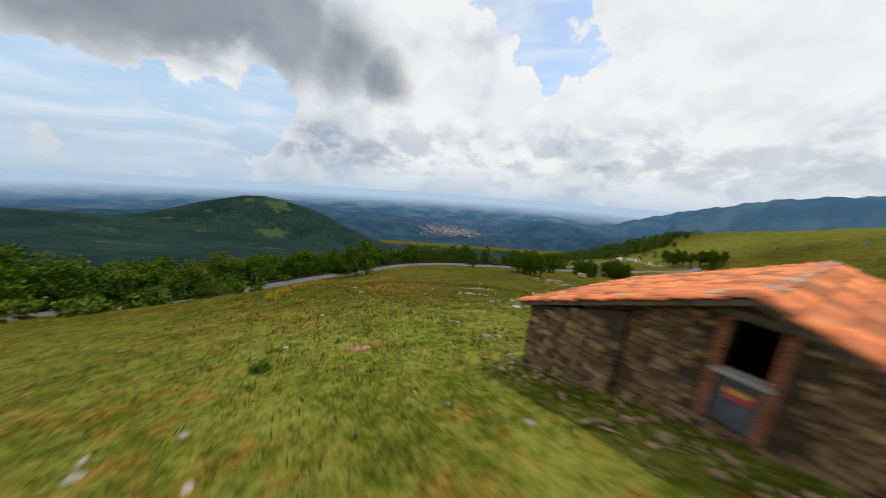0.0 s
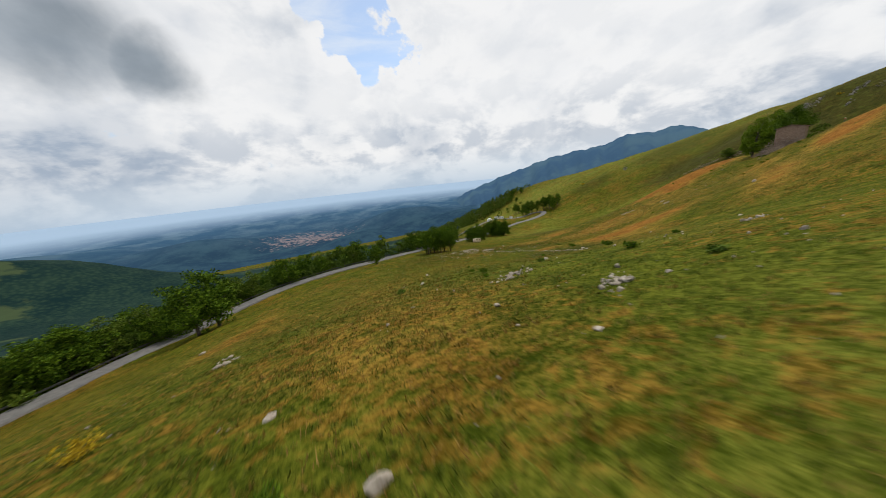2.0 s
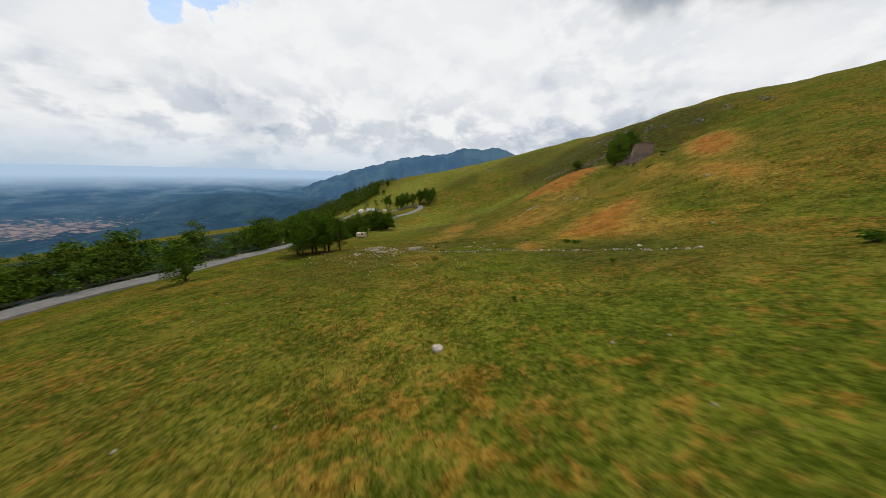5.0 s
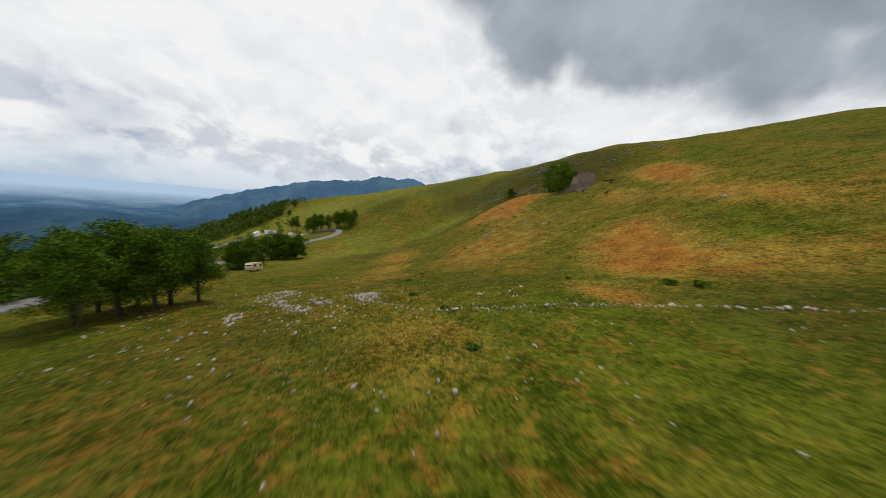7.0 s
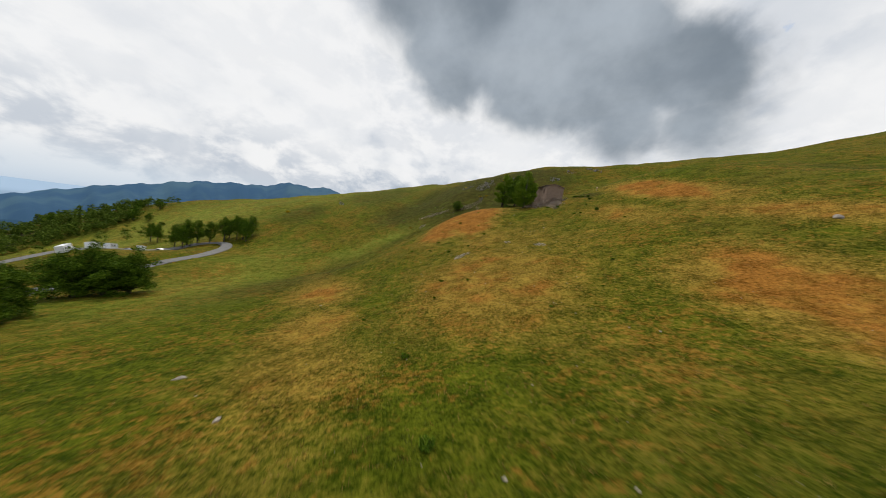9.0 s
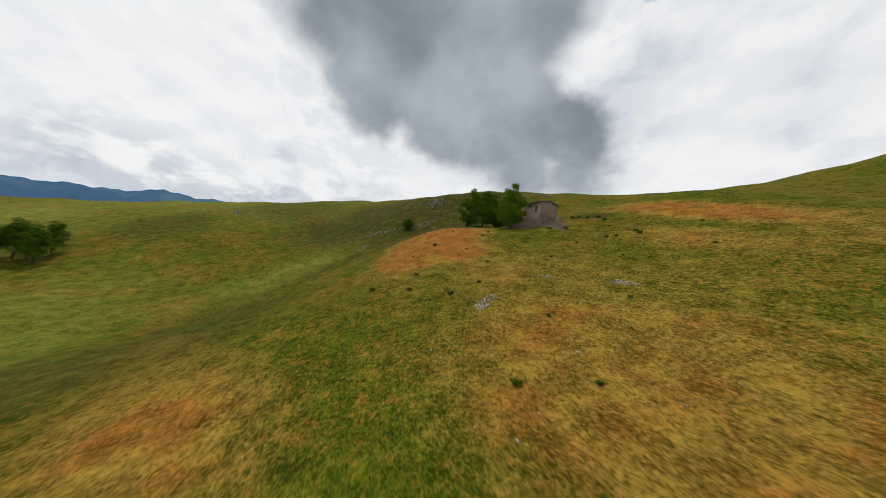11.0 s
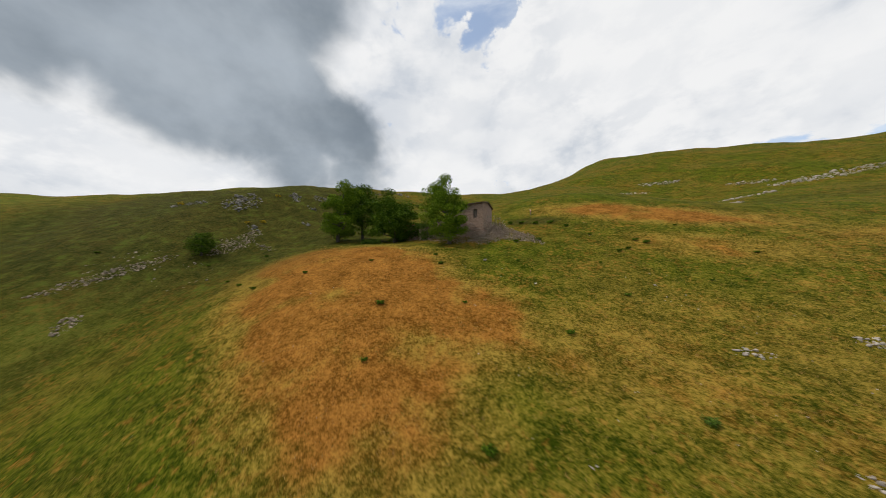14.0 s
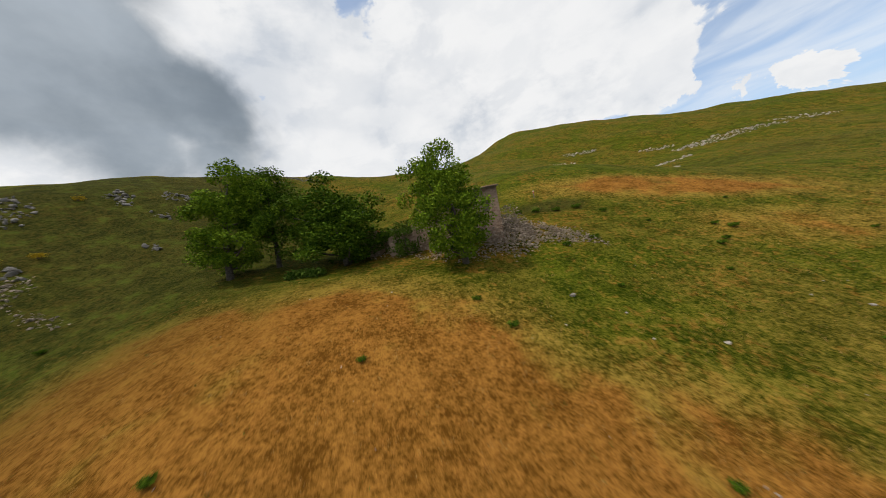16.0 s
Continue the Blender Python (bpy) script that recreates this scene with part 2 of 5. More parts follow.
def backdrop_material():
    """Far country with miles of haze painted in: forest, fields and villages turning blue with distance."""
    m, k, bsdf = material("far_country")
    pos = k.add("ShaderNodeNewGeometry").outputs["Position"]
    attr = k.add("ShaderNodeAttribute")
    attr.attribute_name = "cover"
    sep = k.add("ShaderNodeSeparateColor")
    k.link(attr.outputs["Color"], sep.inputs[0])
    far, settle = sep.outputs[0], sep.outputs[1]
    cell = k.noise(pos, 0.006, 6, 0.7)
    fleck = k.noise(pos, 0.03, 5, 0.7)
    # woodland tones already tinted with haze blue
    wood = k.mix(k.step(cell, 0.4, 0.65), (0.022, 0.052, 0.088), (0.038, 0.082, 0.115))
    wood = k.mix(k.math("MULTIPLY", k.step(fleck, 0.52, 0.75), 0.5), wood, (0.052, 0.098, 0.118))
    vor = k.add("ShaderNodeTexVoronoi")
    vor.inputs["Scale"].default_value = 0.02
    k.link(pos, vor.inputs["Vector"])
    town = k.step(k.math("ADD", settle, k.math("MULTIPLY", k.math("SUBTRACT", fleck, 0.5), 2.2)), 0.75, 1.1)
    roofs = k.mix(fleck, (0.13, 0.12, 0.14), (0.33, 0.25, 0.23))
    near = k.mix(town, wood, roofs)
    strips = k.noise(k.vmath("MULTIPLY", pos, (1.0, 1.0, 0.0)), 0.004, 6, 0.65)
    # paler blues paint thicker haze over the plain, palest at the horizon
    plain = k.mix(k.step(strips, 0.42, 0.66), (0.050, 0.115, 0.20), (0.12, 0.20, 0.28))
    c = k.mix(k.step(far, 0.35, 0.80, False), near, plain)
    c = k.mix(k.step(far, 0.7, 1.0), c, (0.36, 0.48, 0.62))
    # mountain tones with the blue of the haze put into the colour
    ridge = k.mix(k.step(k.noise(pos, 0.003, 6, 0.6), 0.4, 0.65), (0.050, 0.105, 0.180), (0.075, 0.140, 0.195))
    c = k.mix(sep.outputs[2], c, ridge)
    # added glow carries most of the colour, standing in for hazy daylight
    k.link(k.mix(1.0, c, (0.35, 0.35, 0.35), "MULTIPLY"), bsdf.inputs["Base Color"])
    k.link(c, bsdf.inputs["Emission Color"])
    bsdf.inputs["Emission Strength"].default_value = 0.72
    bsdf.inputs["Roughness"].default_value = 1.0
    bsdf.inputs["Specular IOR Level"].default_value = 0.0
    return m


GRASS = ground_material()
FAR = backdrop_material()
BARK = rough_material("bark", (0.035, 0.026, 0.018), (0.13, 0.105, 0.08), 3.0, 0.9, 0.02)
LEAF = foliage_material("leaves", (0.04, 0.09, 0.004), (0.21, 0.30, 0.018))
LEAF_DARK = foliage_material("dark_leaves", (0.018, 0.05, 0.003), (0.12, 0.19, 0.012))
LEAF_WOODS = foliage_material("woodland_leaves", (0.03, 0.062, 0.005), (0.14, 0.19, 0.022))
LEAF_LIGHT = foliage_material("light_leaves", (0.03, 0.065, 0.007), (0.12, 0.18, 0.025))
BROOM = foliage_material("broom_flowers", (0.25, 0.17, 0.01), (0.55, 0.38, 0.02))
STONE = rough_material("field_stone", (0.21, 0.125, 0.06), (0.58, 0.40, 0.23), 3.0, 0.9, 0.02, 0.7)
HUT_STONE = rough_material("hut_stone", (0.11, 0.06, 0.027), (0.40, 0.25, 0.125), 4.0, 0.92, 0.03, 0.9)
PALE_STONE = rough_material("pale_stone", (0.22, 0.18, 0.135), (0.46, 0.40, 0.33), 2.5, 0.9, 0.03, 0.4)
GREY_ROCK = rough_material("grey_rock", (0.085, 0.075, 0.065), (0.29, 0.26, 0.225), 1.0, 0.92, 0.06, 0.4)
MORTAR = rough_material("earth_mortar", (0.035, 0.024, 0.014), (0.10, 0.07, 0.042), 4.0, 0.95, 0.02)
RUBBLE = rough_material("rubble_stone", (0.14, 0.10, 0.072), (0.42, 0.33, 0.245), 2.5, 0.9, 0.02, 0.6)
TILE = rough_material("clay_tile", (0.45, 0.09, 0.02), (0.74, 0.25, 0.075), 3.0, 0.85, 0.008, 0.85)
WOOD = rough_material("weathered_wood", (0.07, 0.055, 0.04), (0.22, 0.18, 0.14), 5.0, 0.85, 0.01)
ASPHALT = rough_material("asphalt", (0.10, 0.097, 0.092), (0.17, 0.163, 0.152), 0.8, 0.9, 0.005, 0, 0, 25)
CONCRETE = rough_material("pale_concrete", (0.33, 0.31, 0.28), (0.52, 0.5, 0.46), 1.5, 0.9, 0.01)
BRICK = rough_material("brick", (0.28, 0.09, 0.045), (0.45, 0.18, 0.09), 6.0, 0.9, 0.01, 0.4)
CREAM = rough_material("cream_paint", (0.62, 0.50, 0.34), (0.72, 0.60, 0.43), 1.0, 0.45)
WHITE = rough_material("white_paint", (0.70, 0.71, 0.72), (0.80, 0.81, 0.82), 1.0, 0.4)
GLASS = rough_material("dark_window", (0.02, 0.022, 0.025), (0.04, 0.042, 0.045), 1.0, 0.08)
RUBBER = rough_material("rubber", (0.015, 0.015, 0.015), (0.03, 0.03, 0.03), 8.0, 0.8)
GUARD = rough_material("dark_steel", (0.05, 0.05, 0.05), (0.11, 0.105, 0.10), 2.0, 0.6, 0, 0, 0.4)


# ---- helpers ----
def finish(name, mesh, mat, parent=None, label="", smooth=False):
    for one in mat if isinstance(mat, (list, tuple)) else (mat,):
        mesh.materials.append(one)
    if smooth:
        mesh.polygons.foreach_set("use_smooth", [True] * len(mesh.polygons))
    ob = new(name, mesh)
    if parent is not None:
        ob.parent = parent
    return tagged(ob, label)


def part(name, bm, mat, parent=None, label="", smooth=False):
    mesh = bpy.data.meshes.new(name)
    bm.to_mesh(mesh)
    bm.free()
    return finish(name, mesh, mat, parent, label, smooth)


def raw(name, verts, faces, mat, parent=None, label="", smooth=False):
    mesh = bpy.data.meshes.new(name)
    mesh.from_pydata([tuple(v) for v in verts], [], [tuple(f) for f in faces])
    mesh.update()
    return finish(name, mesh, mat, parent, label, smooth)


def thing(name, m, label, category, group=""):
    ob = new(name)
    ob.matrix_basis = m
    return tagged(ob, label, category, group)


def box(bm, x0, x1, y0, y1, z0, z1, bevel=0.0, m=None):
    made = bmesh.ops.create_cube(bm, size=1.0)["verts"]
    for v in made:
        v.co = Vector((x0 + (v.co.x + 0.5) * (x1 - x0), y0 + (v.co.y + 0.5) * (y1 - y0), z0 + (v.co.z + 0.5) * (z1 - z0)))
        if m is not None:
            v.co = m @ v.co
    if bevel:
        edges = list({e for v in made for e in v.link_edges})
        bmesh.ops.bevel(bm, geom=edges, offset=bevel, segments=1, affect="EDGES")


def boxed(*args, **kw):
    bm = bmesh.new()
    box(bm, *args, **kw)
    return bm


# ---- the mountainside ----
# relief over the steady slope, on a lattice that widens outwards
RELIEF = [
    [15.2, -4.7, -10.6, -15.4, -17.6, -14.3, -12.8, -5.6, -1, 2.1],
    [37, 5.7, 1.8, 1.9, -1.8, 1.4, 2.1, 4.2, 2.2, -1.1],
    [50.6, 4.8, 2.5, -2.3, -6.8, -4.2, -1, 7.8, 5.1, -3],
    [61.4, 0.1, 1.9, 3.3, -1.2, -3.4, -7.6, 1.2, 7, -1],
    [48.5, 15.7, 17.5, 12.3, 2, 2.8, -3.3, -1.9, 12.6, 7.5],
    [36.7, 23.7, 21.4, 11.6, 12.6, 7.2, -2.3, -2.9, 24.2, 21.6],
    [29, 31.6, 28.2, 5.2, 6, 16.3, 3.7, 1.4, 9.4, 16.6],
    [29.8, 33.8, 34.1, 30.7, 30.2, 18.5, 6.3, 20.3, 19, 16.2],
    [39.9, 36.7, 35.7, 34.2, 25.2, 22.5, 21.3, 27.2, 32.4, 24.8],
    [53, 44, 32.5, 20.4, 12.7, 17.5, 17, 8.3, 4.7, 6.9],
]
# finer swells of the pasture on even lattices: the lower shoulder, then the spur and its gully
SHOULDER = [
    [-2.4, -2.5, -2.7, -3.1, -2.8, -2, -1.7, -1.6, -1, 0.1],
    [-3.2, -2.2, -1.2, -0.3, 0.2, 0.3, -0.7, -0.8, -0.1, 0.6],
    [-3.5, -2.1, -0.2, 2, 2.7, 2, 1.2, 0.8, 0.7, 0.8],
    [-2.9, -1.9, -0.2, 2.2, 2.9, 2.6, 2.7, 2.2, 1.2, 0.4],
    [-1.3, -1, -0.5, -0.2, 0.3, 1.1, 1.7, 2, 1.1, 0],
    [0.8, 0.2, -0.6, -1.5, -1.3, 0.2, 0.5, 0.8, 0.4, -0.2],
    [3, 1.4, -0.2, -1.4, -1.2, -0.1, -0.2, 0, -0.1, -0.4],
    [5.1, 2.7, 0.8, -0.5, -1, -1.4, -1.5, -0.7, -0.4, -0.6],
]
SPUR = [
    [4.6, 3.2, 1.5, -0.4, -1.2, -0.7, -0.7, -1.1],
    [5, 3, 1.2, -0.3, -1.1, -0.8, -0.8, -0.9],
    [5.4, 2.5, 0.4, -0.2, -0.8, -0.9, -0.9, -0.8],
    [5.3, 2.4, 0.4, -0.3, -1, -1, -0.9, -0.8],
    [3.7, 1.2, 0.1, -0.1, -0.8, -0.8, -0.9, -1],
    [2, -0.1, -0.9, 0.6, 0, -0.6, -1.1, -1.3],
    [1.5, 1.2, 1.5, 1.5, -0.4, -1.2, -1.4, -1.5],
    [2.1, 3.4, 3.8, 2.2, 0, -1.1, -1.4, -1.5],
    [2.8, 4.6, 4.9, 3.1, 1, -0.5, -1.2, -1.5],
]
LATTICES = [(SHOULDER, -60, 20, -20, 20), (SPUR, 80, 21, 20, 21)]
RX, RY, NEAR, GROW = 150.0, 80.0, 55.0, 0.5


def spread(t):
    t = np.abs(t)
    return np.where(t < 1, 2 / 3 - t * t + t**3 / 2, np.where(t < 2, (2 - t) ** 3 / 6, 0.0))


def lattice_sum(rows, u, v):
    """Smooth surface over a lattice of heights, at lattice coordinates u, v."""
    h = np.array(rows)
    bu, bv = spread(u[..., None] - np.arange(h.shape[0])), spread(v[..., None] - np.arange(h.shape[1]))
    return ((bu @ h) * bv).sum(-1)


def slope(x, y):
    """The steady fall of the mountainside, easing off above and far below."""
    up = -60 - 240 * np.tanh((-60 - y) / 240)
    down = 280 + 900 * np.tanh((y - 280) / 900)
    return -2.75 - 0.28 * np.where(y < -60, up, np.where(y > 280, down, y))


def hills(x, y):
    """Wooded hills of the valley, a step away from the slope."""
    z = 0.0
    for cx, cy, sx, sy, turn, h in VALLEY_HILLS:
        c, s = math.cos(radians(turn)), math.sin(radians(turn))
        u, v = (x - cx) * c + (y - cy) * s, -(x - cx) * s + (y - cy) * c
        z = z + h * np.exp(-0.5 * ((u / sx) ** 2 + (v / sy) ** 2))
    return z


# x, y, half widths, turn, height: the summit behind, the spur across the gully, wooded hills below
VALLEY_HILLS = [(60, -330, 170, 75, 0, 40), (380, 200, 75, 170, 0, 45), (194, 102, 48, 12, -52, -6), (171, 86, 26, 12, -52, 2), (215, -260, 55, 60, 0, -22), (2, 1, 30, 13, 0, 1.1), (330, 400, 150, 60, -28, 36), (150, -240, 40, 45, 0, 16), (185, -48, 32, 30, 0, -6.5), (262, -335, 60, 60, 0, -21), (303, 15, 14, 14, 0, 1.5), (184, 2, 30, 16, 0, -3.4), (291, -89, 40, 40, 0, -6), (205, -115, 30, 34, 0, -6.5), (140, -245, 36, 36, 0, 6), (-150, -285, 60, 40, 0, -9), (335, 182, 40, 40, 0, -4), (250, -45, 24, 24, 0, -3), (-10, -318, 16, 30, 0, -7), (15, -310, 90, 70, 0, -18), (140, -290, 50, 50, 0, -9), (-70, -150, 40, 30, 20, 5), (-560, 905, 215, 120, 25, 165), (-760, 520, 260, 130, 15, 50)]


def ground_z(x, y):
    x, y = np.asarray(x, float), np.asarray(y, float)
    u, v = np.arcsinh((x - RX) / NEAR) / GROW + 4.5, np.arcsinh((y - RY) / NEAR) / GROW + 4.5
    z = slope(x, y) + hills(x, y)
    z = z + lattice_sum(RELIEF, u, v)
    for lattice, x0, sx, y0, sy in LATTICES:
        z = z + lattice_sum(lattice, (x - x0) / sx, (y - y0) / sy)
    far = np.clip((np.hypot(x - 90, y - 90) - 60) / 120, 0, 1)
    z = z + 0.10 * np.sin(x * 0.9 + 1.3 * np.sin(y * 0.37)) * np.sin(y * 0.8 + np.sin(x * 0.45)) + far * 0.8 * np.sin(x * 0.11 + np.sin(y * 0.07)) * np.sin(y * 0.13)
    wide = np.clip((np.hypot(x - 90, y - 90) - 130) / 150, 0, 1) * np.clip((150 - y) / 60, 0, 1)
    z = z + wide * (1.7 * np.sin(x * 0.05 + 1.9 * np.sin(y * 0.031)) * np.sin(y * 0.057 + 1.5 * np.sin(x * 0.023)) + 0.7 * np.abs(np.sin(x * 0.13 + 1.4 * np.sin(y * 0.09))) * np.sin(y * 0.15 + x * 0.03))
    return z


def gz(x, y):
    return float(ground_z(x, y))


# dry, dark, bright green and wooded patches: x, y, radii along and across, turn, strength
DRY = [(112, 82, 58, 34, 0, 0.52), (163, 84, 22, 14, -30, 1.2), (157, 95, 21, 11, -12, 1.08), (170, 93, 15, 9, -10, 1.0), (181, 84, 13, 12, 0, 1.15), (170, 90, 12, 9, -40, 1.15), (150, 86, 15, 11, 0, 1.0), (116, 124, 25, 11, 25, 0.75), (138, 134, 12, 8, 30, 0.6), (72, 64, 24, 10, -8, 0.95), (58, 60, 12, 10, 0, 0.75), (90, 115, 15, 8, 10, 0.8), (74, 110, 16, 9, 20, 0.62), (126, 40, 30, 7, 0, 1.0), (88, 44, 24, 6, 8, 0.82), (118, 54, 20, 8, 0, 0.7), (100, 88, 32, 20, 0, 0.76), (132, 84, 18, 14, 0, 0.6), (50, 74, 9, 4, 20, 0.75), (36, 88, 9, 7, 30, 0.55), (-18, 70, 5, 22, -20, 0.55), (-1, 60, 10, 20, -15, 0.45), (-4, 38, 10, 18, 0, 0.45), (20, 75, 20, 10, 30, 0.4), (-6, 16, 6, 8, 0, 0.42), (-2.8, 9.2, 0.7, 0.35, 0, 1.2)]
# heathland and bush rows, plus cloud shadow painted on ridge and lower pasture
HEATH_AND_CLOUD_SHADE = [(245.5, 68.7, 70, 62, 0, 1.15), (238.8, 115.0, 44, 36, 30, 0.75), (295.6, 148.0, 60, 50, 0, 0.6), (145.6, 137.6, 60, 24, -15, 0.62), (194.2, 111.9, 60, 7, -52, 0.6), (147.1, 47.7, 8, 3, 10, 0.95), (249.3, 190.9, 30, 26, 0, 0.6), (95.1, -6.0, 90, 16, 5, 0.5), (204.6, -119.7, 60, 70, 0, 0.6), (57.2, 86.0, 8, 20, 0, 0.45), (40.5, 62.7, 20, 14, 20, 0.6), (30.1, 101.7, 30, 16, 40, 0.5)]
# green meadows; the first row also puts sunlit brightness into the colour
FRESH_AND_SUNLIT = [(0, 6, 30, 20, 0, 1.1), (6.8, 51.0, 44, 44, 0, 0.18), (248.0, 288.2, 120, 70, -25, 0.75), (307.9, 188.4, 60, 90, 0, 0.55), (148.6, 166.8, 60, 20, 10, 0.5), (192.4, 125.4, 50, 10, -50, 0.6)]
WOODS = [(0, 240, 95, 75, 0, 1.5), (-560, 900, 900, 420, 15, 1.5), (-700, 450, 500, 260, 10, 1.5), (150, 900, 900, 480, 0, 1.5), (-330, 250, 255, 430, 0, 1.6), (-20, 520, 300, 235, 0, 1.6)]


def patches(x, y, rows):
    total = np.zeros_like(x)
    for cx, cy, a, b, turn, h in rows:
        c, s = math.cos(radians(turn)), math.sin(radians(turn))
        u, v = (x - cx) * c + (y - cy) * s, -(x - cx) * s + (y - cy) * c
        total = np.maximum(total, h * np.clip(1.35 - np.sqrt((u / a) ** 2 + (v / b) ** 2), 0, 1))
    return total


def axis(lo, hi, step, far_lo, far_hi, count):
    mid = np.arange(lo, hi, step)
    left = lo - np.geomspace(step, lo - far_lo, count)[::-1]
    right = mid[-1] + np.geomspace(step, far_hi - mid[-1], count)
    return np.concatenate([left, mid, right])


def sheet(name, xs, ys, zs, cover, mat):
    nx, ny = xs.shape
    co = np.stack([xs, ys, zs], -1).reshape(-1, 3)
    i, j = np.meshgrid(np.arange(nx - 1), np.arange(ny - 1), indexing="ij")
    a = (i * ny + j).ravel()
    quads = np.stack([a, a + ny, a + ny + 1, a + 1], -1)
    mesh = bpy.data.meshes.new(name)
    mesh.vertices.add(len(co))
    mesh.vertices.foreach_set("co", co.ravel())
    mesh.loops.add(quads.size)
    mesh.loops.foreach_set("vertex_index", quads.ravel())
    mesh.polygons.add(len(quads))
    mesh.polygons.foreach_set("loop_start", np.arange(0, quads.size, 4))
    mesh.update(calc_edges=True)
    attr = mesh.color_attributes.new("cover", "FLOAT_COLOR", "POINT")
    attr.data.foreach_set("color", cover.reshape(-1, 4).ravel())
    ob = finish(name, mesh, mat, smooth=True)
    ob.select_set(False)
    return ob


def build_ground():
    gx, gy = axis(-40, 250, 1.5, -1500, 1500, 60), axis(-30, 250, 1.5, -900, 1500, 60)
    xs, ys = np.meshgrid(gx, gy, indexing="ij")
    cover = np.stack([patches(xs, ys, DRY), patches(xs, ys, FRESH_AND_SUNLIT), patches(xs, ys, WOODS), patches(xs, ys, HEATH_AND_CLOUD_SHADE)], -1)
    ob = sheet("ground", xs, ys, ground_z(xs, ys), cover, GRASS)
    tagged(ob, "grassy mountainside with green, straw and rust-coloured patches", "ground", kind="structure")


build_ground()


def build_backdrop():
    az, r = np.meshgrid(np.radians(np.linspace(-110, 100, 420)), np.geomspace(1350, 4880, 150), indexing="ij")
    deg = np.degrees(az)
    el = np.interp(r, [1350, 1800, 2400, 3200, 4000, 4880], [-17, -12.5, -9.0, -5.2, -2.8, -1.25])
    el = el + 0.0
    xs, ys = r * np.sin(az), r * np.cos(az)
    zs = r * np.tan(np.radians(el))
    for a0, r0, wa, wr, top in FAR_HILLS:
        zs = zs + top * np.exp(-0.5 * (((deg - a0) / wa) ** 2 + ((r - r0) / wr) ** 2))
    zs = zs + 14 * np.sin(xs * 0.008 + 2 * np.sin(ys * 0.004)) * np.sin(ys * 0.009) * np.clip((4300 - r) / 2000, 0, 1)
    # share of painted haze, growing with distance
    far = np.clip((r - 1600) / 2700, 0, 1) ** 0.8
    settle = np.zeros_like(r)
    for a0, r0, wa, wr, top in SETTLED:
        settle = np.maximum(settle, top * np.exp(-0.5 * (((deg - a0) / wa) ** 2 + ((r - r0) / wr) ** 2)))
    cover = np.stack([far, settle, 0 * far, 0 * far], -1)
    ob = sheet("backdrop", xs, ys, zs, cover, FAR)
    tagged(ob, "plain painted in blue haze, with wooded foothills and scattered villages", "landscape", kind="structure")


# bearing, distance, widths and height
FAR_HILLS = [(-58, 2700, 6, 160, 90), (-20, 2150, 6, 130, 70), (14, 2050, 5, 120, 60), (-38, 1800, 7, 120, 70), (40, 2700, 6, 200, 70), (-48, 2300, 9, 220, 150), (-30, 2900, 7, 200, 120), (-12, 2600, 6, 160, 100), (22, 2700, 6, 160, 110), (-75, 1900, 14, 260, 140), (0, 1500, 40, 200, 40), (8, 1900, 6, 120, 50), (33, 2300, 8, 200, 90)]
SETTLED = [(3, 2450, 9, 280, 1.0), (10, 2250, 4, 200, 1.05), (-6, 3200, 18, 120, 0.5), (-45, 2100, 14, 90, 0.5), (16, 3500, 14, 140, 0.45)]
build_backdrop()


def build_far_mountain():
    """The mountain that closes the valley, painted haze blue, crest by bearing and elevation."""
    az, t = np.meshgrid(np.linspace(31, 100, 260), np.linspace(0, 1.25, 40), indexing="ij")
    crest = np.interp(az, [31, 35, 39, 42, 45.5, 50, 53, 57, 59.5, 61.5, 64, 68, 71, 76, 84, 100], [-4.6, -3.0, -1.6, -0.7, 0.3, 1.5, 2.0, 2.3, 3.0, 3.7, 3.5, 4.0, 2.8, 2.0, 3.0, 3.0])
    crest = crest + 0.10 * np.sin(az * 1.9) + 0.05 * np.sin(az * 4.7 + 1)
    r = 1900 + 1500 * t
    climb = np.clip(t, 0, 1)
    climb = climb * climb * (3 - 2 * climb) - np.clip(t - 1, 0, 1) * 1.5
    spurs = 35 * np.sin(az * 0.9 + 2 * t) * np.sin(3.1 * np.clip(t, 0, 1)) + 14 * np.sin(az * 2.6 + 5 * t) * np.sin(3.1 * np.clip(t, 0, 1))
    low, high = 1900 * math.tan(radians(-13)), 3400 * np.tan(np.radians(crest))
    zs = low + (high - low) * climb + spurs
    # third channel: painted haze blue, fuller towards the crest
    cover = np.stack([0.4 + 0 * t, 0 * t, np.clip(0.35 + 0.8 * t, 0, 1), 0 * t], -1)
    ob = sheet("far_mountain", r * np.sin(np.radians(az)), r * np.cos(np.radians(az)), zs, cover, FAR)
    tagged(ob, "long mountain ridge beyond the valley, painted haze blue", "mountain", kind="structure")


build_far_mountain()


# ---- plants ----
def tube(bm, points, radii, sides=7):
    rings = []
    for i, (p, r) in enumerate(zip(points, radii)):
        p, r = Vector(p), float(r)
        ahead = (Vector(points[min(i + 1, len(points) - 1)]) - Vector(points[max(i - 1, 0)])).normalized()
        side = ahead.orthogonal().normalized()
        up = ahead.cross(side)
        rings.append([bm.verts.new(p + r * (math.cos(a) * side + math.sin(a) * up)) for a in (2 * math.pi * n / sides for n in range(sides))])
    for a, b in zip(rings, rings[1:]):
        for n in range(sides):
            bm.faces.new((a[n], a[(n + 1) % sides], b[(n + 1) % sides], b[n]))
    bm.faces.new(rings[-1])
    bm.faces.new(rings[0][::-1])


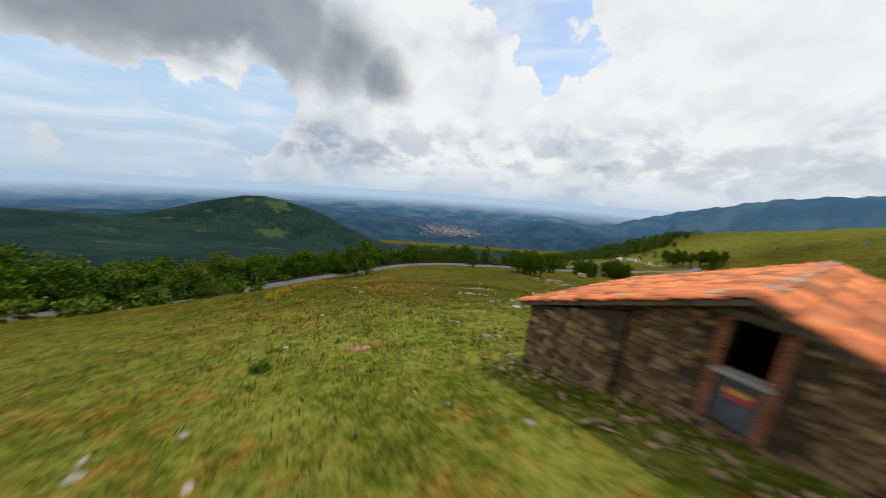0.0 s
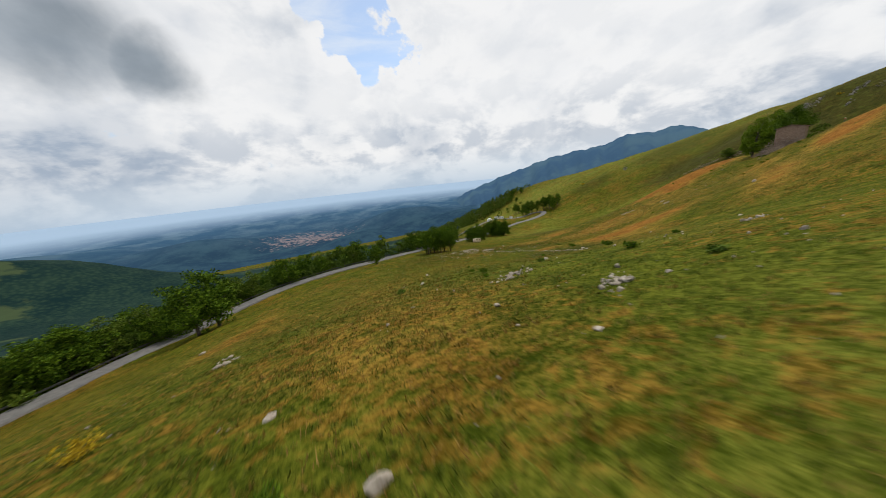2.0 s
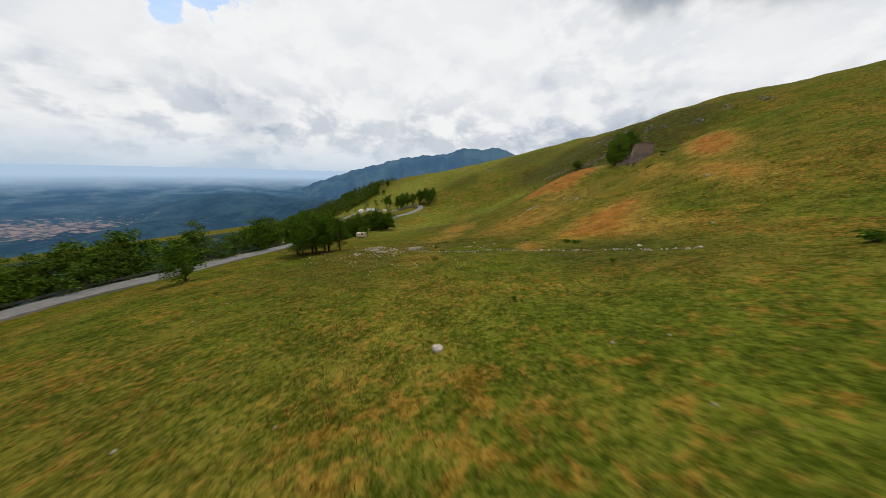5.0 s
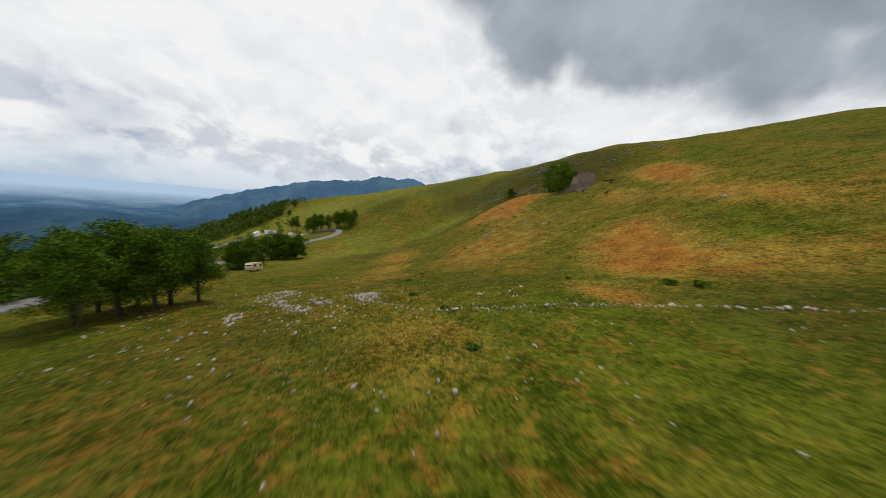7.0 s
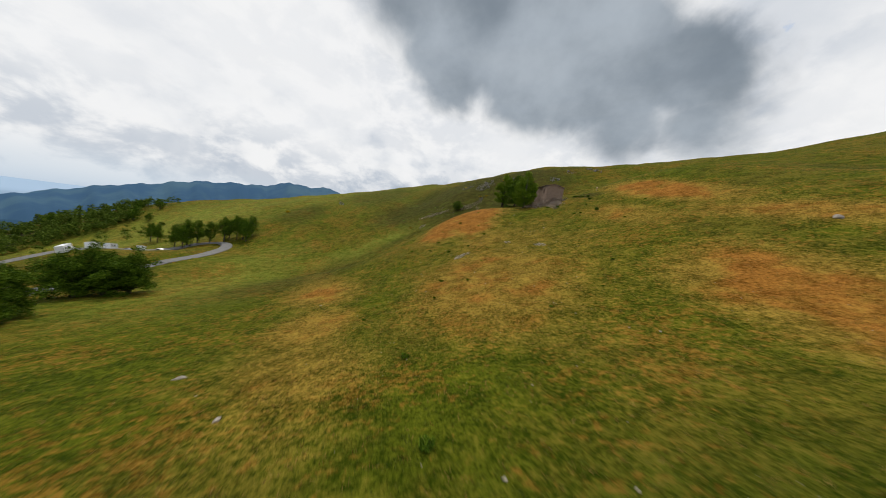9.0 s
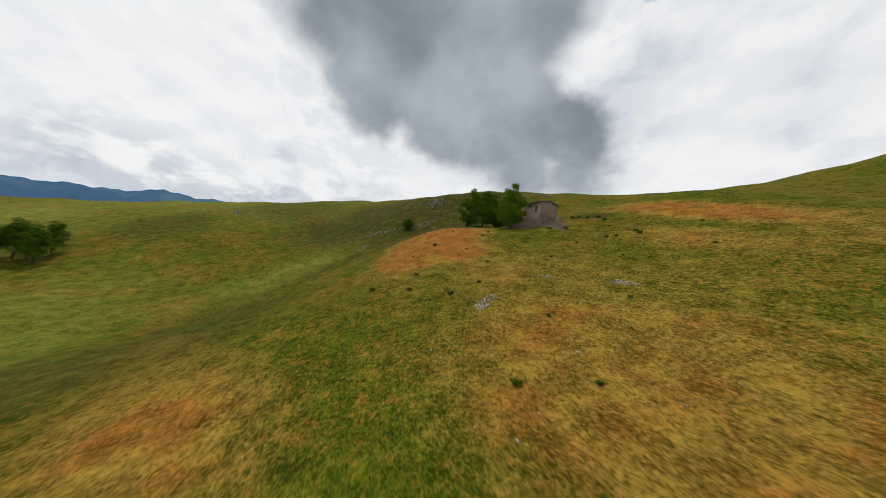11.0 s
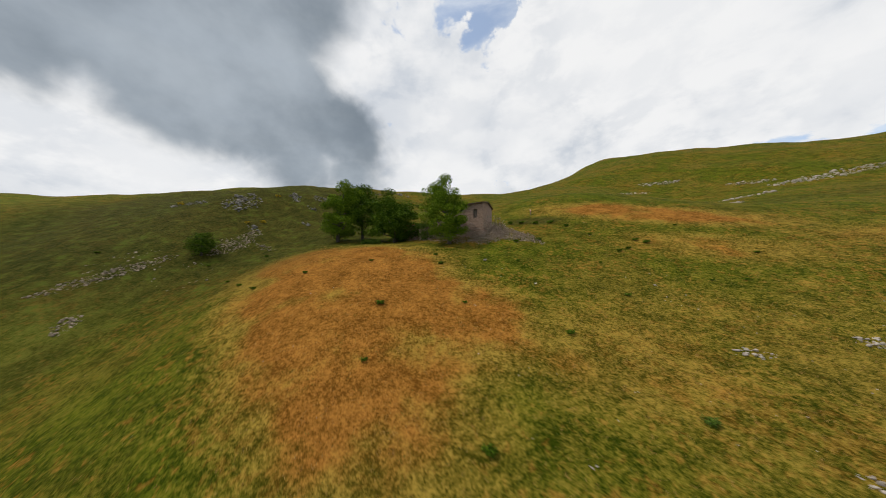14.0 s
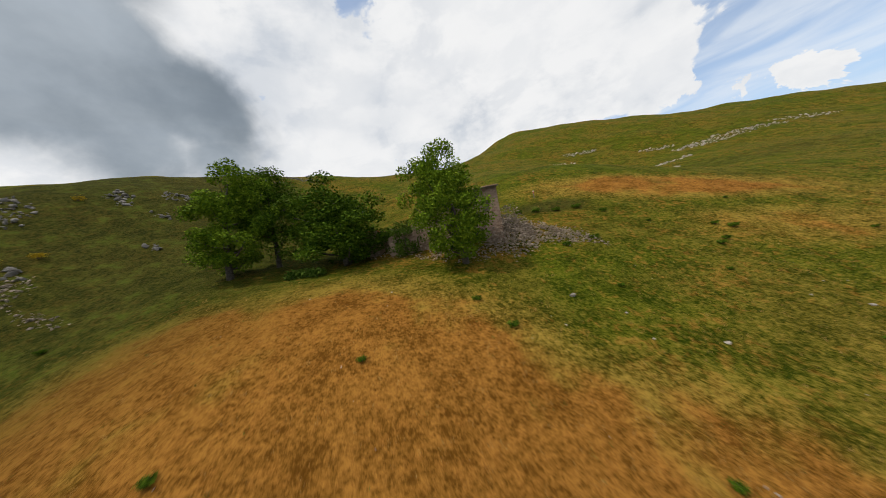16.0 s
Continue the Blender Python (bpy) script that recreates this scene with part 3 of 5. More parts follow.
def leaf_cloud(rng, clumps, per_clump, leaf, clump_size):
    """Leaves as bent four-cornered blades, gathered round the clump centres."""
    centres = np.repeat(np.array(clumps), per_clump, 0)
    n = len(centres)
    off = rng.normal(size=(n, 3))
    off *= (clump_size * rng.random((n, 1)) ** 0.4) / np.linalg.norm(off, axis=1, keepdims=True)
    off[:, 2] *= 0.75
    c = centres + off
    a = rng.normal(size=(n, 3))
    a /= np.linalg.norm(a, axis=1, keepdims=True)
    b = np.cross(a, rng.normal(size=(n, 3)))
    b /= np.linalg.norm(b, axis=1, keepdims=True)
    s = leaf * (0.6 + 0.8 * rng.random((n, 1)))
    verts = np.stack([c - a * s, c - b * s * 0.55, c + a * s, c + b * s * 0.55], 1).reshape(-1, 3)
    faces = np.arange(4 * n).reshape(-1, 4)
    return verts, faces


def quads(name, verts, faces, mat, parent=None, label=""):
    mesh = bpy.data.meshes.new(name)
    mesh.vertices.add(len(verts))
    mesh.vertices.foreach_set("co", np.asarray(verts, float).ravel())
    k = faces.shape[1]
    mesh.loops.add(faces.size)
    mesh.loops.foreach_set("vertex_index", faces.ravel())
    mesh.polygons.add(len(faces))
    mesh.polygons.foreach_set("loop_start", np.arange(0, faces.size, k))
    mesh.update(calc_edges=True)
    return finish(name, mesh, mat, parent, label)


def make_tree(seed, height, width, stem, lift, leaves, mat, label, clump=0.9, leaf=0.16, forks=9):
    """A broadleaf tree: bent tapered trunk, limbs, and a crown of leaf clumps. lift: the crown's underside as a share of the height."""
    rng = np.random.default_rng(seed)
    tree = thing("tree", Matrix(), label, "tree")
    bm = bmesh.new()
    lean = rng.normal(size=2) * 0.05 * height
    axis_points = [Vector((lean[0] * t * t, lean[1] * t * t, height * 0.88 * t - 0.4 * (t == 0))) for t in np.linspace(0, 1, 7)]
    tube(bm, axis_points, [stem * (1.25 - 1.15 * t) for t in np.linspace(0, 1, 7)], 8)
    part("trunk", bm, BARK, tree, smooth=True)
    clumps = []
    for n in range(forks):
        t = lift + (0.95 - lift) * (n + 0.5) / forks
        start = axis_points[0].lerp(axis_points[-1], min(t * 0.85, 0.95))
        angle = n * 2.4 + rng.random()
        shape = math.sin(math.pi * min(max((t - lift) / (1 - lift) * 0.8 + 0.2, 0), 1)) ** 0.6
        reach = width * (0.55 + 0.45 * rng.random()) * shape
        end = start + Vector((math.cos(angle) * reach, math.sin(angle) * reach, height * (0.10 + 0.08 * rng.random())))
        mid = start.lerp(end, 0.5) + Vector((0, 0, -0.03 * height))
        bm = bmesh.new()
        tube(bm, [start, mid, end], [stem * 0.42, stem * 0.28, stem * 0.08], 5)
        part("limb", bm, BARK, tree, smooth=True)
        for _ in range(5):
            p = start.lerp(end, 0.45 + 0.6 * rng.random()) + Vector(rng.normal(size=3) * clump * 0.75)
            clumps.append(p)
    for _ in range(forks * 2):
        a, r = rng.random() * 6.28, width * rng.random() ** 0.5 * 0.85
        t = rng.random()
        zz = height * (lift + (1 - lift) * t)
        r *= math.sin(math.pi * (0.2 + 0.78 * t)) ** 0.6
        clumps.append(Vector((math.cos(a) * r + lean[0] * t, math.sin(a) * r + lean[1] * t, zz)))
    per = max(leaves // len(clumps), 8)
    quads("crown", *leaf_cloud(rng, [tuple(c) for c in clumps], per, leaf, clump), mat, tree)
    return tree


def put_tree(model, x, y, size=1.0, turn=0.0, label="", group="", lean=(0, 0), wide=1.0):
    m = Matrix.Translation((x, y, gz(x, y))) @ Euler((lean[0], lean[1], turn)).to_matrix().to_4x4() @ Matrix.Diagonal((size * wide, size * wide, size, 1))
    ob = copy_thing(model, m)
    return tagged(ob, label, "", group)


def settle(model, x, y, size, turn, group="", wide=1.0):
    """The pattern that the copies were made from takes its own place."""
    model.matrix_basis = Matrix.Translation((x, y, gz(x, y))) @ Euler((0, 0, turn)).to_matrix().to_4x4() @ Matrix.Diagonal((size * wide, size * wide, size, 1))
    tagged(model, "", "", group)


def make_shrub(seed, height, width, leaves, mat, label, leaf=0.07, name="bush"):
    rng = np.random.default_rng(seed)
    bush = thing(name, Matrix(), label, "bush")
    clumps = []
    for n in range(6):
        a = n * 1.05 + rng.random()
        end = Vector((math.cos(a) * width * 0.6, math.sin(a) * width * 0.6, height * (0.5 + 0.3 * rng.random())))
        bm = bmesh.new()
        tube(bm, [Vector((0, 0, -0.05)), end * 0.5 + Vector((0, 0, 0.05)), end], [0.03 * height, 0.02 * height, 0.008 * height], 4)
        part("stem", bm, BARK, bush)
        clumps += [tuple(end * (0.4 + 0.5 * rng.random()) + Vector(rng.normal(size=3) * 0.12 * width)) for _ in range(5)]
    clumps = [(x, y, max(z, 0.12 * height)) for x, y, z in clumps]
    quads("foliage", *leaf_cloud(rng, clumps, max(leaves // len(clumps), 6), leaf, 0.32 * width), mat, bush)
    return bush


# ---- road ----
ROAD = [(-85, -30), (-72, 5), (-64, 39), (-60, 64), (-55, 86), (-46, 100), (-37, 114), (-26, 127), (-11, 136), (4, 140), (20, 140), (34, 145), (46, 151), (62, 163), (82, 179.5), (98, 189), (118, 195), (138, 196), (152, 194.5), (165, 193), (178, 196), (192, 201), (202, 208), (206, 217), (201, 226), (188, 231), (170, 237), (140, 248), (100, 270)]


def smooth_line(points, step):
    """Points every step metres along a rounded curve through the given ones."""
    p = np.array(points, float)
    out = []
    for i in range(len(p) - 1):
        a, b, c, d = p[max(i - 1, 0)], p[i], p[i + 1], p[min(i + 2, len(p) - 1)]
        for t in np.arange(0, 1, step / np.linalg.norm(c - b)):
            out.append(0.5 * (2 * b + (c - a) * t + (2 * a - 5 * b + 4 * c - d) * t**2 + (3 * b - a - 3 * c + d) * t**3))
    return np.array(out)


ROAD_LINE = smooth_line(ROAD, 2.0)


def ribbon(name, line, offsets, heights, mat, label, category):
    """A strip along a line, at offsets to its left with heights over the smoothed ground of the line."""
    way = np.gradient(line, axis=0)
    way /= np.linalg.norm(way, axis=1, keepdims=True)
    left = np.stack([-way[:, 1], way[:, 0]], -1)
    z = np.max([ground_z(*(line + left * o).T) for o in (-2.6, 0.0, 2.6)], 0)
    z = np.convolve(np.pad(z, 4, mode="edge"), np.ones(9) / 9, "valid")
    verts, n = [], len(offsets)
    for i in range(len(line)):
        for o, h in zip(offsets, heights):
            q = line[i] + left[i] * o
            verts.append((q[0], q[1], z[i] + h))
    faces = [(i * n + j, (i + 1) * n + j, (i + 1) * n + (j + 1) % n, i * n + (j + 1) % n) for i in range(len(line) - 1) for j in range(n)]
    faces += [tuple(range(n)), tuple(range((len(line) - 1) * n, len(line) * n))[::-1]]
    ob = raw(name, verts, faces, mat)
    return tagged(ob, label, category, kind="structure")


ribbon("road", ROAD_LINE, (2.1, -2.1, -2.6, 2.6), (0.16, 0.16, -0.9, -0.9), ASPHALT, "narrow pale asphalt mountain road", "road")
RAIL = np.array([p for p in ROAD_LINE if -58 < p[0] < 108 and p[1] < 195])
rail = ribbon("guard_rail", RAIL, (2.62, 2.55, 2.55, 2.62), (0.78, 0.78, 0.45, 0.45), GUARD, "low dark steel guard rail along the outer road edge", "guard rail")


def build_rail_posts():
    post = boxed(-0.05, 0.05, -0.05, 0.05, -0.6, 0.34)
    mesh = bpy.data.meshes.new("post")
    post.to_mesh(mesh)
    post.free()
    mesh.materials.append(GUARD)
    top = [v.co for v in rail.data.vertices][3::4]
    for co in top[::2]:
        ob = new("post", mesh)
        ob.parent = rail
        ob.matrix_basis = Matrix.Translation((co.x, co.y, co.z))


build_rail_posts()


# ---- trees ----
ASH = make_tree(3, 10.0, 3.4, 0.24, 0.12, 26000, LEAF, "tall ash tree with a ragged green crown", 0.85, 0.10, 14)
MAPLE = make_tree(8, 8.0, 4.0, 0.28, 0.06, 32000, LEAF_DARK, "broad dark green maple beside the ruin", 1.05, 0.11, 14)
BEECH = make_tree(11, 7.6, 3.2, 0.20, 0.24, 5200, LEAF_DARK, "dark green roadside beech tree", 1.0, 0.16, 10)
BIRCH = make_tree(17, 8.0, 2.5, 0.15, 0.26, 4200, LEAF_WOODS, "slim green roadside birch tree", 0.85, 0.15, 10)
SMALL = make_tree(23, 4.5, 2.3, 0.12, 0.05, 2600, LEAF_LIGHT, "small bright green tree on the grass slope", 0.85, 0.15, 7)
GROVE = make_tree(29, 8.6, 2.9, 0.19, 0.30, 14000, LEAF_DARK, "tall dark green tree of the grove below the pasture", 0.9, 0.10, 12)
MODELS = (ASH, MAPLE, BEECH, BIRCH, SMALL, GROVE)

# round the ruin
put_tree(ASH, 160.0, 65.5, 1.46, 0.4, "tall ash tree on the rubble beside the ruin", "trees round the ruin")
put_tree(GROVE, 189.0, 61.0, 1.75, 2.6, "ash tree with a bare bent trunk", "trees round the ruin")
put_tree(SMALL, 168.5, 60.5, 1.0, 1.0, "small bushy tree among the rubble", "trees round the ruin")
put_tree(BEECH, 211.6, 87.4, 0.64, 1.0, "small dark bushy tree in the gully", "", wide=1.6)

rng = random.Random(5)
ROADSIDE = [(16, 121.3, 0.75), (276, 332, 0.75), (274.5, 319, 0.7), (304, 339, 0.8), (300, 352, 0.75), (280, 354, 0.7), (268, 382, 0.8), (290, 345, 0.65), (62, 149, 0.9), (66, 152, 1.0), (-28, 105, 1.15), (-30.5, 99.5, 1.0), (-38, 113, 1.0), (-18, 150, 0.9), (11.5, 149, 0.8), (53, 144.5, 0.9), (49, 138, 0.95)]
for x, y, s in ((38.5, 126.5, 1.1), (40.5, 123.5, 1.15), (42.5, 121.5, 1.05), (45.5, 124, 1.1), (47, 121.5, 0.95), (44.5, 128, 1.1), (36.8, 121.3, 1.0)):
    put_tree(GROVE, x, y, s, x * 2.3, "", "grove by the road")
for x, y, s in ((88, 163.5, 1.1), (92.5, 166.5, 1.2), (97.5, 170.5, 1.1), (117.5, 182, 1.3), (120.5, 178.5, 1.4), (122, 174, 1.3)):
    put_tree(MAPLE, x, y, s, x * 1.7, "broad dark green tree beside the road", "roadside trees", wide=1.05)
for x, y, s in ((200, 232.5, 1.45), (203, 229, 1.6), (197.5, 226.5, 1.35), (203.5, 224, 1.5), (206, 219.5, 1.3), (208, 213.5, 1.55), (212, 209.5, 1.5), (209.5, 204.5, 1.4), (206, 200.5, 1.3), (214, 215, 1.2), (216, 204, 1.25), (224, 268, 1.3), (222, 262, 1.2)):
    put_tree(GROVE, x, y, s, x * 1.3, "", "trees round the parking place", wide=0.85)
for x, y, s in ROADSIDE:
    put_tree(rng.choice((BEECH, BIRCH, BEECH)), x, y, s * (1.15 + 0.4 * rng.random()), rng.random() * 6, "", "roadside trees")
for i in range(14, len(ROAD_LINE) - 36, 2):
    a, b = ROAD_LINE[i], ROAD_LINE[i + 1]
    d = (b - a) / np.linalg.norm(b - a)
    for off in (4.2, 7.5, 11.0):
        if a[0] < 100 and rng.random() < (0.75 if a[0] < 20 else 0.3):
            q = a + np.array((-d[1], d[0])) * (off + rng.random() * 2.5)
            put_tree(rng.choice((BEECH, BIRCH, BEECH, SMALL)), float(q[0]), float(q[1]), 0.9 + 0.6 * rng.random(), rng.random() * 6, "", "trees below the road")
for x, y, s in ((-51.4, 61, 1.15), (-57, 73, 1.1), (-55, 52, 1.0), (24, 146.5, 1.0), (31, 147, 1.1)):
    put_tree(SMALL, x, y, s, x, "bright green bushy tree below the road", "trees below the road")

settle(ASH, 192.0, 66.5, 1.55, 4.0, "trees round the ruin")
settle(MAPLE, 177.5, 61.0, 1.4, 1.9, "trees round the ruin", 1.4)
settle(GROVE, 41.5, 129.0, 1.0, 0.9, "grove by the road")
settle(BEECH, -42.0, 112.0, 1.0, 0.5, "roadside trees")
settle(BIRCH, -30.0, 148.0, 1.2, 0.5, "roadside trees")
settle(SMALL, 20.0, 147.0, 0.9, 0.5, "roadside trees")


def build_woods():
    """Far woods on the slopes below the road, as one mass of crowns."""
    rng = np.random.default_rng(4)
    centres = []
    for cx, cy, a, b, turn, n in WOOD_PATCHES:
        c, s = math.cos(radians(turn)), math.sin(radians(turn))
        for _ in range(n):
            r, t = math.sqrt(rng.random()), rng.random() * 6.283
            u, v = a * r * math.cos(t), b * r * math.sin(t)
            centres.append((cx + u * c - v * s, cy + u * s + v * c))
    xy = np.array(centres)
    z = ground_z(xy[:, 0], xy[:, 1])
    high = 4.2 + 3.6 * rng.random(len(xy))
    high = high * np.where(xy[:, 0] < -30, 0.46, 1.0)
    wide = high * (0.34 + 0.12 * rng.random(len(xy)))
    spots = rng.normal(size=(len(xy), 7, 3))
    spots /= np.linalg.norm(spots, axis=2, keepdims=True)
    spots *= 0.75 * wide[:, None, None] * np.array([1.0, 1.0, 1.35])
    crowns = np.stack([xy[:, 0], xy[:, 1], z + high * 0.62], -1)
    clumps = (crowns[:, None, :] + spots).reshape(-1, 3)
    verts, faces = leaf_cloud(rng, clumps, 26, 0.40, 1.35)
    ob = quads("woods", verts, faces, LEAF_WOODS)
    tagged(ob, "dense dark green broadleaf woods on the slopes below the road", "woods", kind="stuff")


WOOD_PATCHES = [(232.3, 408.5, 100, 28, -28, 330), (287.0, 370.4, 50, 22, -28, 60), (208, 386, 90, 26, -26, 300), (248, 350, 40, 12, -25, 90), (170, 345, 40, 8, -25, 26), (228.1, 304, 36, 14, -10, 10), (118, 262, 30, 8, 20, 16), (-40.1, 239.9, 60, 40, 30, 220), (-83.2, 110.6, 28, 90, 10, 270), (-119.8, 41.3, 50, 70, 0, 150)]
build_woods()


# ---- stones ----
def rock_mesh(seed, flat=0.6, rough=0.28):
    rng = np.random.default_rng(seed)
    bm = bmesh.new()
    bmesh.ops.create_icosphere(bm, subdivisions=2, radius=0.5)
    planes = [(Vector(rng.normal(size=3)).normalized(), 0.20 + 0.16 * rng.random()) for _ in range(9)]
    for v in bm.verts:
        for normal, d in planes:
            over = v.co.dot(normal) - d
            if over > 0:
                v.co -= normal * over
        v.co *= 1 + rough * 0.3 * noise.noise(v.co * 3 + Vector((seed, 0, 0)))
        v.co.z *= flat
    mesh = bpy.data.meshes.new("rock")
    bm.to_mesh(mesh)
    bm.free()
    return mesh


ROCKS = [rock_mesh(n, 0.45 + 0.1 * (n % 4)) for n in range(8)]
PALE_ROCKS, GREY_ROCKS = [], []
for one in ROCKS:
    one.materials.append(PALE_STONE)
    PALE_ROCKS.append(one)
    other = one.copy()
    other.materials[0] = GREY_ROCK
    GREY_ROCKS.append(other)


def put_rock(x, y, size, meshes, label, group, sink=0.18, name="rock", turn=None):
    ob = new(name, rng.choice(meshes))
    t = rng.random() * 6.28 if turn is None else turn
    ob.matrix_basis = Matrix.Translation((x, y, gz(x, y) + size * (0.22 - sink))) @ Euler((0.3 * rng.random(), 0.3 * rng.random(), t)).to_matrix().to_4x4() @ Matrix.Diagonal((size * (0.8 + 0.5 * rng.random()), size * (0.6 + 0.4 * rng.random()), size, 1))
    return tagged(ob, label, "rock", group)


def stone_heap(name, spots, sizes, mat, label, category, seed, rise=0.0):
    """Many loose stones as one heap. spots: x, y, half widths, turn, count."""
    r = np.random.default_rng(seed)
    base = [np.array([v.co for v in m.vertices]) for m in ROCKS]
    tris = [np.array([p.vertices for p in m.polygons]) for m in ROCKS]
    verts, faces, total = [], [], 0
    for cx, cy, a, b, turn, count in spots:
        c, s = math.cos(radians(turn)), math.sin(radians(turn))
        for _ in range(count):
            q = math.sqrt(r.random())
            t = r.random() * 6.283
            u, v = a * q * math.cos(t) * (1 + 0.3 * r.random()), b * q * math.sin(t) * (1 + 0.5 * r.random() ** 3)
            x, y = cx + u * c - v * s, cy + u * s + v * c
            k = r.integers(len(base))
            size = sizes[0] + (sizes[1] - sizes[0]) * r.random() ** 3
            rot = np.array(Euler(r.random(3) * 6.28).to_matrix())
            p = base[k] @ rot.T * size * np.array([1.2, 0.9, 0.8])
            p = p + np.array([x, y, gz(x, y) + 0.12 * size + rise * (1 - q) * r.random()])
            verts.append(p)
            faces.append(tris[k] + total)
            total += len(p)
    ob = quads(name, np.concatenate(verts), np.concatenate(faces), mat)
    return tagged(ob, label, category, kind="stuff")


rng = random.Random(21)
stone_heap("stone_heap", [(49.2, 98.8, 2.3, 1.3, 20, 380), (50.4, 100.2, 1.0, 1.8, 0, 90), (47.6, 98.0, 2.4, 1.2, 40, 60)], (0.10, 0.50), PALE_STONE, "heap of pale broken stones on the grass", "stones", 31, 0.3)
stone_heap("stone_heap", [(50.3, 112.6, 3.8, 2.0, 25, 280), (47.1, 103.4, 2.4, 0.7, 60, 110), (43.6, 103.8, 2.2, 0.9, 60, 120), (46.0, 108.0, 2.4, 0.7, 50, 70), (40.0, 107.0, 2.6, 0.7, 45, 70), (41, 100, 5, 3, 45, 70)], (0.10, 0.52), PALE_STONE, "lines of pale stones half sunk in the turf", "stones", 32)
WALL_LINE = smooth_line([(47, 98), (44.5, 93), (43.2, 89), (44.6, 83), (45.2, 76), (44.6, 70.5), (43.4, 66.5), (40.4, 60.5), (37, 55)], 0.8)
stone_heap("tumbled_wall", [(x, y, 0.55, 0.3, 85, 4 if n % 5 else 9) for n, (x, y) in enumerate(WALL_LINE)], (0.14, 0.50), PALE_STONE, "line of a tumbled dry stone wall in the grass", "stones", 33)
stone_heap("stone_heap", [(120.8, 91.3, 2.4, 0.9, -50, 130), (119.8, 92.8, 0.9, 0.7, 0, 34), (113.6, 74.6, 1.6, 0.6, 20, 50), (123, 79.8, 1.3, 0.6, 20, 26)], (0.15, 0.6), PALE_STONE, "pale weathered stones breaking through dry turf", "stones", 34)
stone_heap("stone_heap", [(-15, 49.5, 0.7, 3.0, 15, 60), (4.5, 31.8, 2.4, 0.7, 30, 46), (7.0, 24.4, 2.0, 0.7, 10, 30), (6.6, 41.0, 2.4, 0.9, 10, 50), (7.0, 18.9, 1.6, 0.7, 10, 46), (26.4, 32.4, 1.5, 0.7, 0, 20)], (0.12, 0.5), PALE_STONE, "small scatter of pale stones in the grass", "stones", 35)
stone_heap("scree", [(214.9, 100.0, 7.6, 1.5, 84, 420), (213.4, 80.0, 6.0, 2.6, -62, 460), (216.5, 74.0, 2.0, 1.2, 0, 50), (207, 76.6, 4.0, 0.8, 0, 60), (203.5, 105.6, 2.0, 1.2, -30, 90), (206, 92, 6, 4, 0, 26), (219, 98, 5, 3, 80, 36)], (0.16, 0.70), RUBBLE, "grey scree and boulders along the gully", "scree", 36)
stone_heap("outcrop", [(237, 69, 6.5, 4.2, -45, 190), (248, 79, 5.5, 1.4, 30, 40), (234.6, 52.3, 3.6, 1.9, -20, 50), (229.3, 44.9, 3.2, 1.8, 0, 40), (223.2, 52.3, 2.5, 1.0, 0, 18), (213.8, 61, 1.8, 0.8, 0, 14), (219.5, 73.5, 2.0, 1.0, 0, 20), (224, 5, 6, 2.6, 10, 60), (219, 31, 4.5, 2.2, 0, 46), (226, 18, 4, 2, 0, 26), (268, 172, 4, 1.5, 30, 24)], (0.4, 1.7), GREY_ROCK, "grey rock outcrop below the ridge", "rocks", 37)
stone_heap("outcrop", [(103, -79, 9, 2.6, 15, 110), (51, -58, 16, 4.2, 10, 300), (72, -64, 8, 2.0, 0, 80), (28, -62, 9, 2.6, 10, 80), (5, -70, 12, 3, 0, 90), (96.3, -14.5, 4.5, 1.5, 15, 60), (86, -30, 8, 1.5, 10, 30), (118, -60, 7, 1.6, 20, 40)], (0.35, 1.7), PALE_STONE, "pale outcrops on the summit slope", "rocks", 38)
stone_heap("scattered_stones", [(0.8, 30.0, 26, 34, 0, 220), (30.8, 86.1, 26, 22, 20, 260), (94.0, 87.5, 40, 26, 0, 170), (142.3, 77.5, 30, 30, 0, 150), (-1, 6, 8, 8, 0, 22)], (0.05, 0.22), PALE_STONE, "small pale stones scattered over the pasture", "stones", 39)
stone_heap("scattered_stones", [(43.6, 95.4, 14, 17, 0, 230), (44.2, 74.5, 10, 12, 0, 50), (41.6, 109.9, 12, 9, 30, 120), (112.6, 87.1, 30, 16, 0, 60), (11.2, 36.1, 14, 12, 0, 50)], (0.12, 0.42), PALE_STONE, "loose pale stones lying in the short grass", "stones", 45)
stone_heap("broken_stones", [(2.6, 6.6, 0.9, 0.7, -60, 40), (2.4, 9.5, 0.7, 2.4, -10, 40), (3.6, 4.6, 2.4, 0.7, -60, 90), (4.0, 3.0, 2.2, 0.5, -50, 60), (4.3, 5.8, 2.2, 0.35, -60, 70)], (0.06, 0.30), STONE, "brown stones and rubble along the foot of the hut", "stones", 40)
